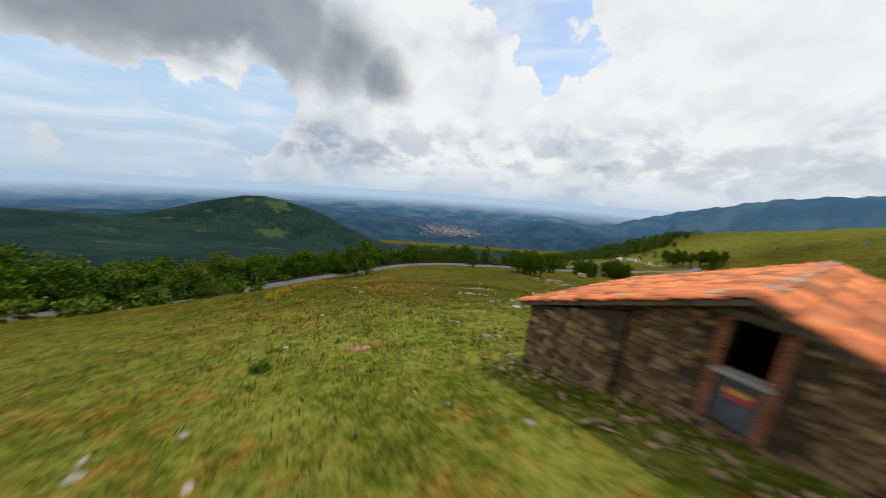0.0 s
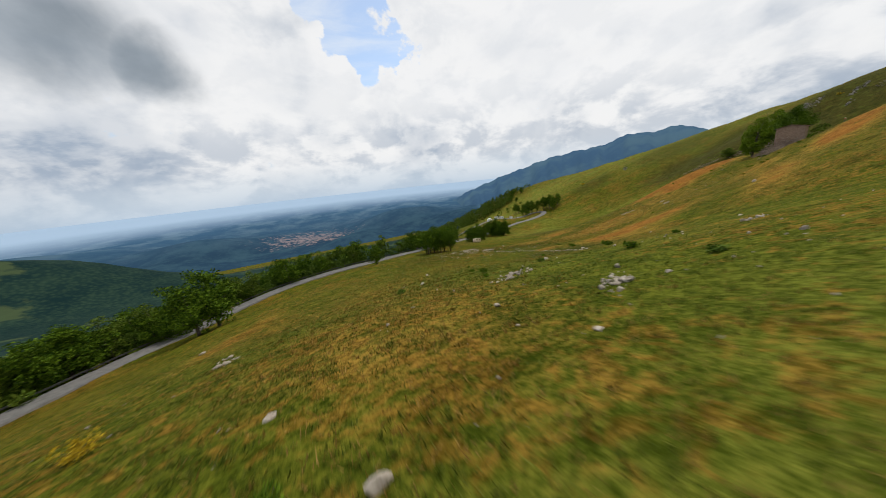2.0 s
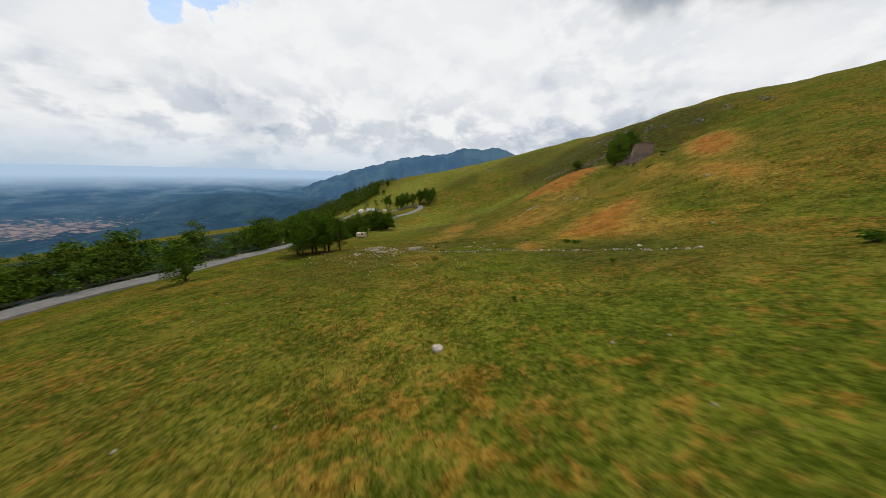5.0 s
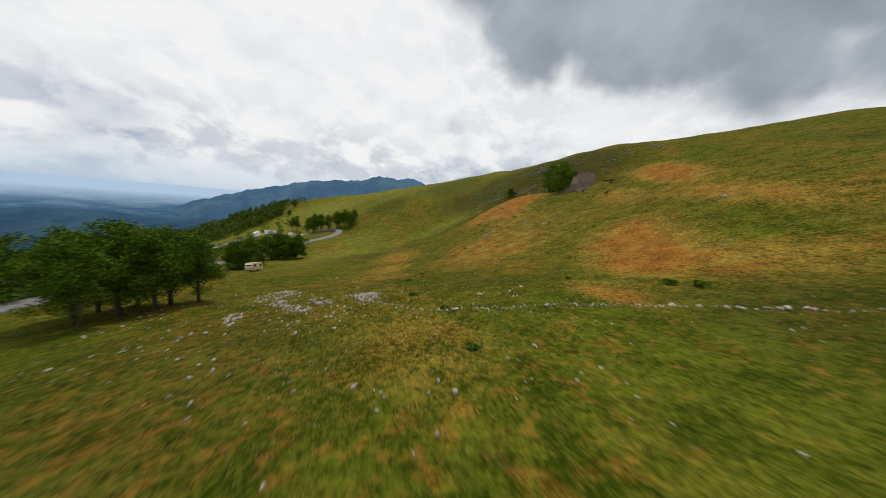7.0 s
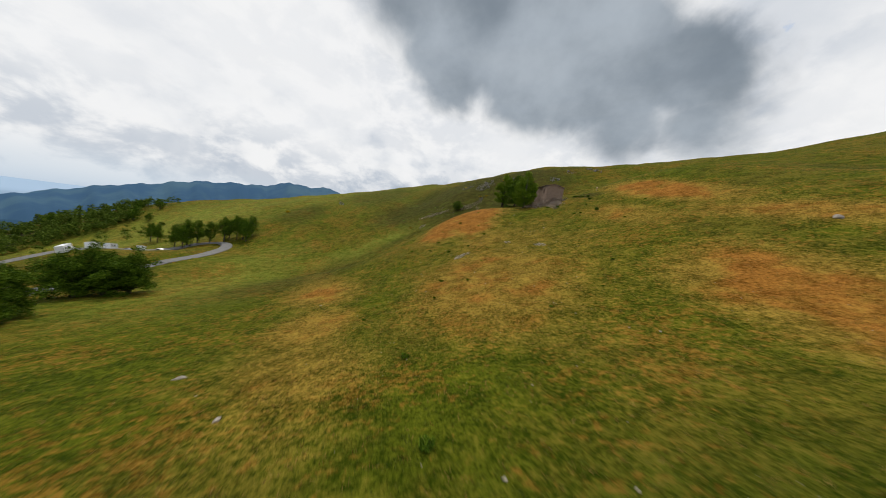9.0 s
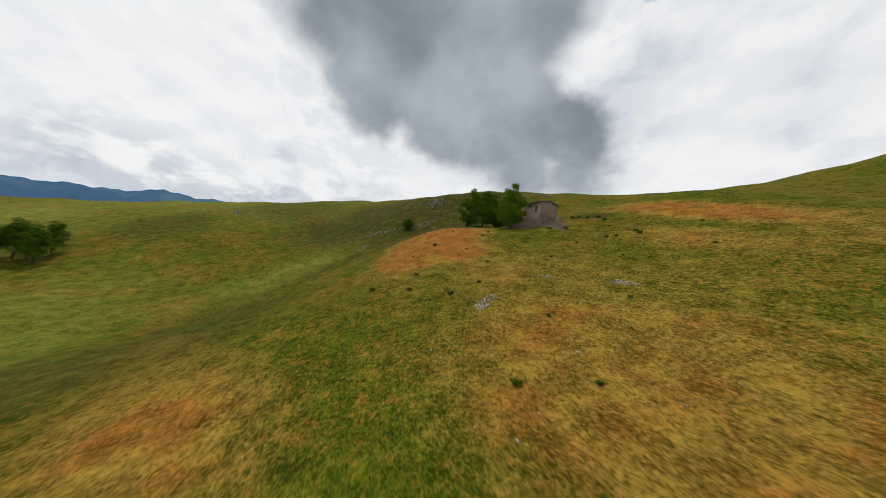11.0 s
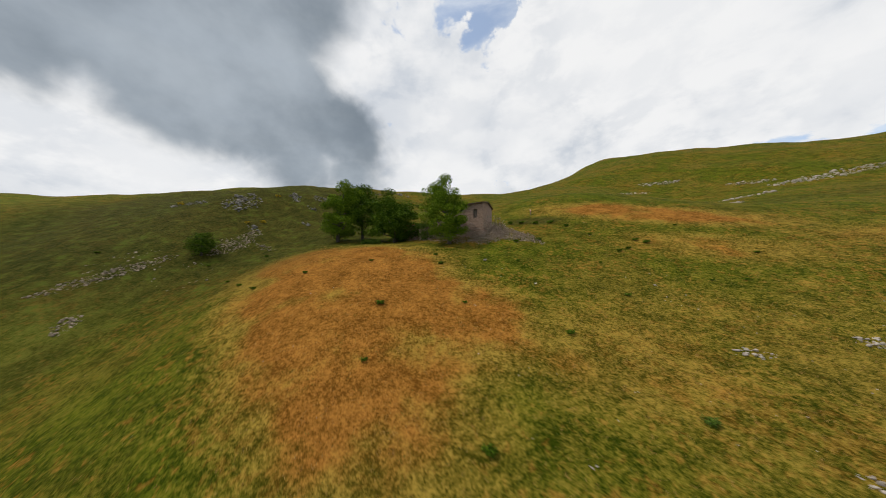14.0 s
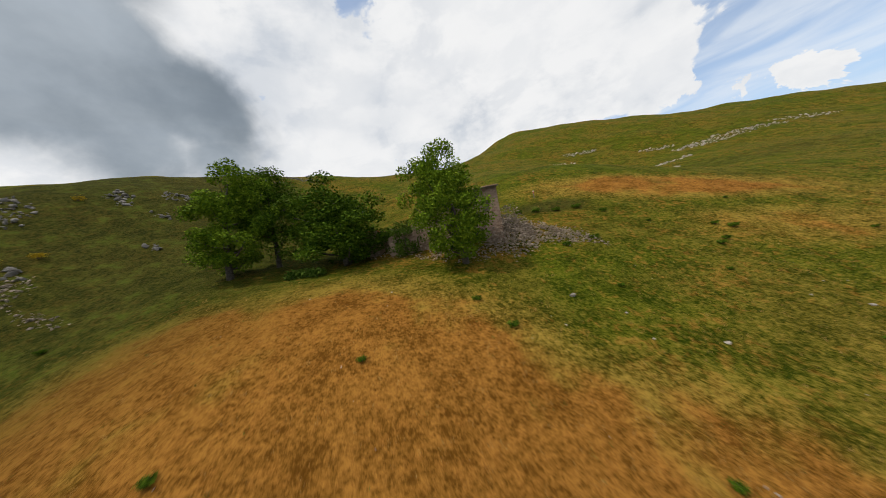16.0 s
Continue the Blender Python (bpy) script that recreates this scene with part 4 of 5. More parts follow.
NEAR_STONES = [(-5.3, 3.4, 0.3), (-5.6, 3.7, 0.24), (-3.4, 3.2, 0.26), (-2.9, 3.5, 0.15), (4.5, 31.4, 0.6), (5.8, 30.2, 0.5), (7.6, 33.4, 0.5), (-4.6, 4.4, 0.22), (0.4, 5.2, 0.2), (-0.6, 8.4, 0.16), (1.9, 4.3, 0.25), (2.0, 9.4, 0.4), (-5.6, 9.5, 0.28), (5.8, 18.3, 1.1), (7.9, 19.2, 0.9), (1.2, 12.5, 0.3), (-7.1, 16.4, 0.4), (-8.2, 28.7, 0.6), (-10.3, 33.7, 0.5), (-6.5, 26.0, 0.3), (11.6, 69.2, 0.8), (4.7, 55.9, 0.7), (3.4, 59.4, 0.6), (17.6, 47.1, 0.7), (6.8, 41.4, 0.9), (5.6, 40.2, 0.8), (21.3, 21.1, 0.5), (28.1, 37.9, 0.5), (40.5, 36.7, 0.6), (26.4, 32.1, 0.8), (42.5, 59.3, 0.9), (45.2, 71.3, 0.9), (51.3, 51.2, 0.6), (63.8, 57.8, 0.5), (85.3, 46.4, 1.2), (49.8, 86.2, 0.8), (53.1, 82, 0.7), (73.8, 119.9, 1.1), (66.4, 111.4, 0.6), (57, 88, 0.6), (103, 119, 0.9), (150.5, 71.1, 0.7), (141.8, 74.6, 0.5), (123, 79.9, 0.5), (128, 68.5, 0.5), (155, 57, 1.0), (-21.5, 67.2, 0.9)]
for x, y, s in NEAR_STONES:
    put_rock(x, y, s, PALE_ROCKS, "pale weathered stone half sunk in the grass", "stones on the pasture")


# ---- the stone hut ----
def stone_piece(seed):
    r = random.Random(seed)
    bm = bmesh.new()
    box(bm, -0.5, 0.5, -0.5, 0.5, -0.5, 0.5)
    for v in bm.verts:
        k = 0.86 if v.co.y < 0 else 1.0
        v.co.x, v.co.z = v.co.x * k * (0.86 + 0.2 * r.random()), v.co.z * k * (0.8 + 0.25 * r.random())
    bmesh.ops.bevel(bm, geom=list(bm.edges), offset=0.07, segments=1, affect="EDGES")
    mesh = bpy.data.meshes.new("stone")
    bm.to_mesh(mesh)
    bm.free()
    mesh.materials.append(HUT_STONE)
    return mesh


STONES = [stone_piece(n) for n in range(7)]
RIDGE_STONES = []
for one in STONES:
    other = one.copy()
    other.materials[0] = PALE_STONE if len(RIDGE_STONES) % 2 else TILE
    RIDGE_STONES.append(other)


def face_with_stones(parent, x0, x1, z_low, z_top, skip, y, seed, high=0.13, most=320, turn=0.0, at=(0, 0)):
    """Rows of uneven stones, each its own piece, on a wall face at depth y (facing -y). z_low, z_top: functions of x; skip(x, z): openings."""
    r = random.Random(seed)
    z, count = min(z_low(x0), z_low(x1)) - 0.1, 0
    rot = Matrix.Translation((at[0], at[1], 0)) @ Euler((0, 0, turn)).to_matrix().to_4x4()
    while z < max(z_top(x0), z_top(x1), z_top((x0 + x1) / 2)):
        h = high * (0.6 + 0.8 * r.random())
        x = x0 - 0.1 * r.random()
        while x < x1:
            w = h * (1.3 + 2.4 * r.random())
            cx, cz = x + w / 2, z + h / 2 + 0.02 * (r.random() - 0.5)
            if x0 <= cx - w * 0.35 and cx + w * 0.35 <= x1 and z_low(cx) - 0.1 < cz < z_top(cx) - h * 0.4 and not skip(cx, cz, w) and count < most:
                ob = new("stone", STONES[r.randrange(7)])
                ob.parent = parent
                ob.matrix_basis = rot @ Matrix.Translation((cx, y - 0.012 * r.random(), cz)) @ Euler((0.08 * (r.random() - 0.5), 0.12 * (r.random() - 0.5), 0.1 * (r.random() - 0.5))).to_matrix().to_4x4() @ Matrix.Diagonal((w * 0.97, 0.10, h * 0.96, 1))
                count += 1
            x += w
        z += h


def prism(bm, outline, y0, y1):
    """An outline in x and z, drawn out from y0 to y1."""
    a = [bm.verts.new((x, y0, z)) for x, z in outline]
    b = [bm.verts.new((x, y1, z)) for x, z in outline]
    bm.faces.new(a)
    bm.faces.new(b[::-1])
    for i in range(len(a)):
        j = (i + 1) % len(a)
        bm.faces.new((a[j], a[i], b[i], b[j]))


def build_hut():
    hut = thing("stone_hut", pose(2.84, 7.25, 0, 0, 0, -60) @ Matrix.Scale(0.93, 4), "small rubble stone hut with an orange clay tile roof", "hut")
    eave, apex, half, length, low = -3.13, -1.36, 4.26, 5.2, -6.6
    top = lambda x: apex - abs(x - half) * (apex - eave) / half  # noqa: E731
    d0, d1, sill, head, foot = 4.0, 4.6, -2.72, -1.78, -3.74
    bm = bmesh.new()
    prism(bm, [(0, low), (d0, low), (d0, top(d0) - 0.1), (0, eave)], 0.0, 0.5)
    wall = part("front_wall", bm, MORTAR, hut, "rough courses of brown and grey field stone")
    bm = bmesh.new()
    prism(bm, [(d1, low), (2 * half, low), (2 * half, eave), (d1, top(d1) - 0.1)], 0.0, 0.5)
    prism(bm, [(d0, head + 0.14), (d1, head + 0.14), (d1, top(d1) - 0.1), (half, apex - 0.1), (d0, top(d0) - 0.1)], 0.0, 0.5)
    prism(bm, [(d0, low), (d1, low), (d1, foot), (d0, foot)], 0.0, 0.5)
    wall_right = part("front_wall", bm, MORTAR, hut)
    for name, x0, x1 in (("side_wall", 0.0, 0.5), ("side_wall", 2 * half - 0.5, 2 * half)):
        part(name, boxed(x0, x1, 0.5, length, low, eave - 0.02), MORTAR, hut)
    bm = bmesh.new()
    prism(bm, [(0, low), (2 * half, low), (2 * half, eave), (half, apex - 0.1), (0, eave)], length, length + 0.5)
    part("back_wall", bm, MORTAR, hut)
    hole = lambda x, z, w: d0 - 0.12 - w / 2 < x < d1 + 0.12 + w / 2 and foot - 0.05 < z < head + 0.3  # noqa: E731
    face_with_stones(wall, 0.0, d0, lambda x: -5.5 + 0.17 * x, lambda x: top(x) - 0.04, hole, 0.0, 3, 0.15)
    face_with_stones(wall_right, d0, 2 * half, lambda x: -5.2 + 0.17 * x, lambda x: top(x) - 0.04, hole, 0.0, 4, 0.15)
    # the left bay stands forward of the gable
    bay = 2.5
    bm = bmesh.new()
    prism(bm, [(-0.02, low), (bay, low), (bay, top(bay) - 0.22), (-0.02, eave - 0.08)], -0.22, -0.003)
    front = part("front_bay", bm, MORTAR, hut, "stone bay built forward of the gable")
    face_with_stones(front, 0.0, bay, lambda x: -5.5 + 0.17 * x, lambda x: top(x) - 0.2, lambda x, z, w: False, -0.22, 6, 0.15)
    part("lintel", boxed(d0 - 0.25, d1 + 0.3, -0.06, 0.3, head, head + 0.14, bevel=0.015), WOOD, hut, "weathered timber lintel")
    part("sill", boxed(d0 - 0.08, d1 + 0.06, -0.10, 0.2, sill - 0.08, sill, bevel=0.015), CONCRETE, hut, "grey concrete sill")
    for x0 in (d0 - 0.12, d1):
        post = part("jamb", boxed(x0, x0 + 0.12, -0.03, 0.3, foot, head), MORTAR, hut)
        for n in range(int((head - foot) / 0.085)):
            z = foot + n * 0.085
            piece = new("brick", BRICK_MESH)
            piece.parent = post
            piece.matrix_basis = pose(x0 + 0.06, -0.02, z + 0.042)
    leaf = part("door", boxed(d0 + 0.02, d1 - 0.02, 0.06, 0.11, foot, sill - 0.09, bevel=0.008), SLATE_PAINT, hut, "grey-blue lower door leaf")
    for n in range(3):
        x = d0 + 0.03 + n * 0.185
        part("board", boxed(x, x + 0.17, 0.035, 0.06, foot + 0.03, sill - 0.12, bevel=0.006), SLATE_PAINT, leaf)
    bm = boxed(d0 + 0.14, d1 - 0.10, 0.02, 0.034, -3.22, -3.00)
    poster = part("poster", bm, POSTER_RED, leaf, "faded red and yellow poster")
    part("poster_stripe", boxed(d0 + 0.16, d1 - 0.13, 0.012, 0.02, -3.10, -3.03), POSTER_YELLOW, leaf)
    # roof: boards, clay tiles in courses, ridge stones
    pitch = math.atan2(apex - eave, half)
    run = half / math.cos(pitch) + 0.35
    for side in (-1, 1):
        m = Matrix.Translation((half, 0, apex + 0.06)) @ Euler((0, pitch * side, 0)).to_matrix().to_4x4()
        x0, x1 = (-run, 0.0) if side < 0 else (0.0, run)
        slab = part("roof_slope", boxed(x0, x1, -0.34, length + 0.75, -0.10, 0.0, m=m), WOOD, hut)
        part("verge_board", boxed(x0, x1, -0.37, -0.34, -0.10, 0.0, m=m), WOOD, hut, "thin grey verge board")
        rows = 13
        for i in range(rows):
            for j in range(12):
                u = (i + 0.5) * run / rows
                ob = new("roof_tile", TILE_MESHES[rng.randrange(4)])
                ob.parent = slab
                x = -u if side < 0 else u
                ob.matrix_basis = m @ Matrix.Translation((x, -0.14 + j * 0.585 + 0.05 * (rng.random() - 0.5), 0.03 + 0.02 * rng.random())) @ Euler((0.05 * (rng.random() - 0.5), -0.10 * side + 0.04 * (rng.random() - 0.5), 0.08 * (rng.random() - 0.5))).to_matrix().to_4x4()
    for n in range(11):
        ob = new("ridge_stone", RIDGE_STONES[n % 7])
        ob.parent = hut
        ob.matrix_basis = pose(half, -0.1 + n * 0.64, apex + 0.10, 4 * (n % 3 - 1), 0, 90) @ Matrix.Diagonal((0.5 + 0.05 * (n % 4), 0.24, 0.08, 1))
    for n in range(12):
        ob = new("verge_stone", RIDGE_STONES[n % 7])
        ob.parent = hut
        x = 0.1 + n * 0.72
        ob.matrix_basis = Matrix.Translation((x, -0.12, top(x) + 0.14)) @ Euler((0, -pitch if x < half else pitch, 0)).to_matrix().to_4x4() @ Matrix.Diagonal((0.6, 0.36, 0.07, 1))
    return hut


def tile_mesh(seed):
    """A curved clay tile, lying with its hollow down."""
    r = random.Random(seed)
    bm = bmesh.new()
    n, half_w, long = 6, 0.30, 0.23
    rings = []
    for x in (-long, long):
        for lift in (0.0, -0.022):
            rings.append([bm.verts.new((x, half_w * math.cos(a), 0.055 * math.sin(a) + lift + 0.004 * r.random())) for a in (math.pi * i / n for i in range(n + 1))])
    a, b, c, d = rings
    for i in range(n):
        bm.faces.new((a[i], a[i + 1], c[i + 1], c[i]))
        bm.faces.new((b[i + 1], b[i], d[i], d[i + 1]))
        bm.faces.new((a[i + 1], a[i], b[i], b[i + 1]))
        bm.faces.new((c[i], c[i + 1], d[i + 1], d[i]))
    mesh = bpy.data.meshes.new("roof_tile")
    bm.to_mesh(mesh)
    bm.free()
    mesh.materials.append(TILE)
    return mesh


TILE_MESHES = [tile_mesh(n) for n in range(4)]
SLATE_PAINT = rough_material("slate_paint", (0.06, 0.07, 0.085), (0.13, 0.145, 0.16), 4.0, 0.7, 0.004)
POSTER_RED = rough_material("poster_red", (0.45, 0.05, 0.06), (0.55, 0.09, 0.09), 6.0, 0.5)
POSTER_YELLOW = rough_material("poster_yellow", (0.6, 0.42, 0.05), (0.7, 0.5, 0.08), 6.0, 0.5)
bm = boxed(-0.058, 0.058, -0.05, 0.06, -0.036, 0.036, bevel=0.006)
BRICK_MESH = bpy.data.meshes.new("brick")
bm.to_mesh(BRICK_MESH)
bm.free()
BRICK_MESH.materials.append(BRICK)
build_hut()


# ---- the ruined farmhouse ----
def build_ruin():
    x, y = 155.2, 59.1
    house = thing("ruined_house", pose(x, y, -5.1, 0, 0, 4), "old stone farmhouse with a sagging tiled roof, partly collapsed", "house")
    w, long, eave, apex = 6.8, 7.0, 3.45, 4.2
    core = RUIN_STONE
    top = lambda t: apex - abs(t - w / 2) * (apex - eave) / (w / 2)  # noqa: E731
    # gables face -x and +x; the long walls face +y and -y
    for name, x0 in (("gable_wall", 0.0), ("gable_wall", long - 0.5)):
        bm = bmesh.new()
        prism(bm, [(0, -6), (w, -6), (w, eave), (w / 2, apex), (0, eave)], 0.0, 0.5)
        bmesh.ops.transform(bm, matrix=Matrix.Translation((x0, 0, 0)) @ Euler((0, 0, radians(-90))).to_matrix().to_4x4() @ Matrix.Diagonal((1, 1, 1, 1)), verts=bm.verts)
        part(name, bm, core, house)
    bm = bmesh.new()
    for x0, x1, z0, z1 in ((0.5, 1.3, -6, eave), (1.3, 2.2, 2.2, eave), (1.3, 2.2, -6, 0.3), (2.2, 4.6, -6, eave), (4.6, 5.3, -6, 2.2), (4.6, 5.3, 3.2, eave), (5.3, long - 0.5, -6, eave)):
        box(bm, x0, x1, -0.5, 0.0, z0, z1)
    part("long_wall", bm, core, house)
    part("long_wall", boxed(0.5, long - 0.5, -w, -w + 0.5, -6, eave), core, house)
    part("door", boxed(1.3, 2.2, -0.42, -0.36, 0.3, 2.2), WOOD, house, "dark weathered plank door")
    window = part("window", boxed(4.6, 5.3, -0.44, -0.40, 2.2, 3.2), GLASS, house, "dark empty window")
    part("window_sill", boxed(4.5, 5.4, -0.3, 0.06, 2.12, 2.2), CONCRETE, window)
    pitch = math.atan2(apex - eave, w / 2)
    run = (w / 2) / math.cos(pitch) + 0.4
    for side in (-1, 1):
        m = Matrix.Translation((0, -w / 2, apex + 0.1)) @ Euler((-pitch * side, 0, 0)).to_matrix().to_4x4()
        y0, y1 = (-run, 0.0) if side < 0 else (0.0, run)
        slab = part("roof_slope", boxed(-0.3, long + 0.3, y0, y1, -0.12, 0.0, m=m), WOOD, house)
        for i in range(9):
            for j in range(13):
                ob = new("roof_tile", OLD_TILES[rng.randrange(4)])
                ob.parent = slab
                u = (i + 0.5) * run / 9
                ob.matrix_basis = m @ Matrix.Translation((-0.1 + j * 0.63, u * side, 0.03)) @ Euler((0.1 * side, 0.05 * (rng.random() - 0.5), radians(90) + 0.1 * (rng.random() - 0.5))).to_matrix().to_4x4()
    # the fallen wing: broken walls stepping down
    bm = bmesh.new()
    prism(bm, [(long, -6), (long + 9, -6), (long + 9, -0.9), (long + 7.5, -0.2), (long + 6.4, -0.5), (long + 4.6, 0.8), (long + 3.0, 0.4), (long + 1.5, 2.4), (long, 3.0)], -0.6, -0.1)
    part("broken_wall", bm, core, house, "broken wall of the fallen wing")
    bm = bmesh.new()
    prism(bm, [(long, -6), (long + 12, -6), (long + 12, 0.4), (long + 10, 1.0), (long + 8, 0.4), (long + 5, 1.0), (long + 2, 1.2), (long, 2.6)], -5.5, -5.0)
    part("broken_wall", bm, core, house)
    part("lean_to_roof", boxed(long + 11, long + 14.5, -4.5, -1.5, 1.1, 1.22, m=Euler((0.25, 0, 0)).to_matrix().to_4x4()), TILE, house, "remnant of orange tiled roof")
    bm = bmesh.new()
    box(bm, long + 11.2, long + 14.3, -4.3, -1.7, -6, 0.7)
    part("shed_wall", bm, core, house)
    for n in range(4):
        bm = bmesh.new()
        tube(bm, [Vector((long + 2.0 + n * 0.7, -1.0, -1.2)), Vector((long + 3.2 + n * 0.8, -3.0, 1.6 - 0.4 * n))], [0.09, 0.08], 6)
        part("fallen_beam", bm, WOOD, house, "grey fallen roof beam")


OLD_TILES = []
OLD_TILE = rough_material("old_clay_tile", (0.16, 0.075, 0.04), (0.32, 0.16, 0.09), 2.0, 0.9, 0.008, 0.5)
for one in TILE_MESHES:
    other = one.copy()
    other.materials[0] = OLD_TILE
    OLD_TILES.append(other)


def ruin_stone():
    m, k, bsdf = material("ruin_stone")
    pos = k.add("ShaderNodeNewGeometry").outputs["Position"]
    vor = k.add("ShaderNodeTexVoronoi")
    vor.inputs["Scale"].default_value = 3.2
    k.link(k.vmath("MULTIPLY", pos, (1, 1, 1.8)), vor.inputs["Vector"])
    grain = k.noise(pos, 9, 5, 0.6)
    sep = k.add("ShaderNodeSeparateColor")
    k.link(vor.outputs["Color"], sep.inputs[0])
    c = k.mix(sep.outputs[0], (0.17, 0.10, 0.066), (0.36, 0.25, 0.18))
    c = k.mix(k.step(grain, 0.35, 0.7), c, (0.31, 0.215, 0.155))
    k.link(c, bsdf.inputs["Base Color"])
    bsdf.inputs["Roughness"].default_value = 0.95
    bump(k, bsdf, vor.outputs["Distance"], 0.8, 0.06)
    return m


RUIN_STONE = ruin_stone()
build_ruin()
stone_heap("rubble", [(154.4, 58.4, 3.0, 4.6, 4, 1900), (158.5, 60.6, 4.0, 2.6, 4, 1000), (153.6, 55.6, 2.4, 3.4, 4, 600)], (0.12, 0.48), RUBBLE, "heap of fallen stones against the gable of the ruin", "rubble", 52, 5.0)
stone_heap("rubble", [(149.4, 57.6, 4.2, 2.2, -14, 520)], (0.12, 0.48), RUBBLE, "tongue of fallen stones below the ruin", "rubble", 53, 1.4)
stone_heap("rubble", [(150.5, 56.8, 5.0, 1.7, -22, 620), (146, 58.6, 3.0, 0.9, -22, 220), (154.5, 57.4, 3.0, 1.6, 0, 320), (161.5, 64.0, 3.5, 1.4, -10, 220), (166, 61, 4, 2.0, -15, 260), (171, 59.5, 3.5, 1.6, -10, 160)], (0.10, 0.42), RUBBLE, "slope of fallen masonry below the ruined house", "rubble", 41, 1.9)

# trail post on the slope above the ruin
post = thing("trail_post", pose(148.6, 43.6, gz(148.6, 43.6)), "short dark trail post with a red and white top", "post")
part("shaft", boxed(-0.07, 0.07, -0.07, 0.07, -0.1, 0.8, bevel=0.01), WOOD, post)
part("cap", boxed(-0.09, 0.09, -0.09, 0.09, 0.8, 1.1, bevel=0.01), POSTER_RED, post, "red painted cap")
part("band", boxed(-0.085, 0.085, -0.085, 0.085, 1.1, 1.25, bevel=0.01), WHITE, post, "white painted band")


# ---- vehicles ----
def wheel(parent, x, y, r=0.33):
    bm = bmesh.new()
    bmesh.ops.create_cone(bm, cap_ends=True, segments=20, radius1=r, radius2=r, depth=0.22, matrix=pose(x, y, r, 90))
    tyre = part("wheel", bm, RUBBER, parent, "black tyre")
    bm = bmesh.new()
    bmesh.ops.create_cone(bm, cap_ends=True, segments=16, radius1=r * 0.55, radius2=r * 0.5, depth=0.24, matrix=pose(x, y, r, 90))
    part("rim", bm, GUARD, tyre)


def make_caravan():
    van = thing("caravan", Matrix(), "cream touring caravan parked on the grass by the trees", "caravan")
    bm = bmesh.new()
    prism(bm, [(-2.5, 0.45), (2.5, 0.45), (2.75, 1.0), (2.6, 1.9), (2.2, 2.45), (-2.2, 2.45), (-2.6, 1.9), (-2.75, 1.0)], -1.05, 1.05)
    bmesh.ops.bevel(bm, geom=list(bm.edges), offset=0.08, segments=2, affect="EDGES")
    part("body", bm, CREAM, van)
    for x0, x1 in ((-2.1, -0.9), (0.9, 2.0)):
        for y in (-1.065, 1.045):
            part("window", boxed(x0, x1, y, y + 0.02, 1.35, 2.0, bevel=0.008), GLASS, van)
    part("front_window", boxed(-2.66, -2.60, -0.8, 0.8, 1.3, 1.85), GLASS, van)
    part("door", boxed(-0.4, 0.3, -1.075, -1.05, 0.6, 2.15, bevel=0.008), CREAM, van)
    part("stripe", boxed(-2.5, 2.5, -1.068, -1.05, 0.85, 1.0), OLD_TILE, van, "brown stripe")
    wheel(van, 0.0, -0.95)
    wheel(van, 0.0, 0.95)
    bm = bmesh.new()
    tube(bm, [Vector((-2.7, 0, 0.5)), Vector((-3.8, 0, 0.45))], [0.05, 0.05], 6)
    part("drawbar", bm, GUARD, van)
    return van


def make_motorhome():
    van = thing("motorhome", Matrix(), "white motorhome parked beside the road", "motorhome", "parked vehicles")
    bm = bmesh.new()
    prism(bm, [(-3.0, 0.4), (3.1, 0.4), (3.2, 1.1), (2.4, 1.45), (2.0, 2.1), (2.5, 2.2), (2.3, 2.9), (-3.0, 2.9)], -1.1, 1.1)
    bmesh.ops.bevel(bm, geom=list(bm.edges), offset=0.06, segments=2, affect="EDGES")
    part("body", bm, WHITE, van)
    part("windscreen", boxed(2.18, 2.24, -0.9, 0.9, 1.5, 2.0, m=Euler((0, -0.0, 0)).to_matrix().to_4x4()), GLASS, van)
    for x0, x1 in ((-2.4, -1.3), (-0.6, 0.5)):
        for y in (-1.115, 1.095):
            part("window", boxed(x0, x1, y, y + 0.02, 1.6, 2.2), GLASS, van)
    part("door", boxed(0.8, 1.5, -1.12, -1.1, 0.6, 2.4, bevel=0.008), WHITE, van)
    for x in (-1.9, 2.1):
        wheel(van, x, -1.0)
        wheel(van, x, 1.0)
    return van


def make_car(mat, label):
    car = thing("car", Matrix(), label, "car", "parked vehicles")
    bm = bmesh.new()
    prism(bm, [(-2.1, 0.3), (2.1, 0.3), (2.15, 0.7), (1.3, 0.95), (0.6, 1.45), (-1.2, 1.5), (-2.0, 0.95)], -0.85, 0.85)
    bmesh.ops.bevel(bm, geom=list(bm.edges), offset=0.07, segments=2, affect="EDGES")
    part("body", bm, mat, car)
    for y in (-0.865, 0.85):
        bm = bmesh.new()
        prism(bm, [(-1.5, 0.98), (1.0, 0.98), (0.5, 1.38), (-1.1, 1.4)], y, y + 0.015)
        part("window", bm, GLASS, car)
    bm = bmesh.new()
    prism(bm, [(1.22, 1.0), (1.27, 1.03), (0.70, 1.43), (0.65, 1.40)], -0.7, 0.7)
    part("windscreen", bm, GLASS, car)
    for x in (-1.35, 1.35):
        wheel(car, x, -0.78, 0.31)
        wheel(car, x, 0.78, 0.31)
    return car


def park(ob, x, y, turn, first=False):
    up = Vector((gz(x - 1, y) - gz(x + 1, y), gz(x, y - 1) - gz(x, y + 1), 2.0)).normalized()
    m = Matrix.Translation((x, y, gz(x, y) + 0.02)) @ Vector((0, 0, 1)).rotation_difference(up).to_matrix().to_4x4() @ pose(0, 0, 0, 0, 0, turn)
    if first:
        ob.matrix_basis = m
        return ob
    return copy_thing(ob, m)


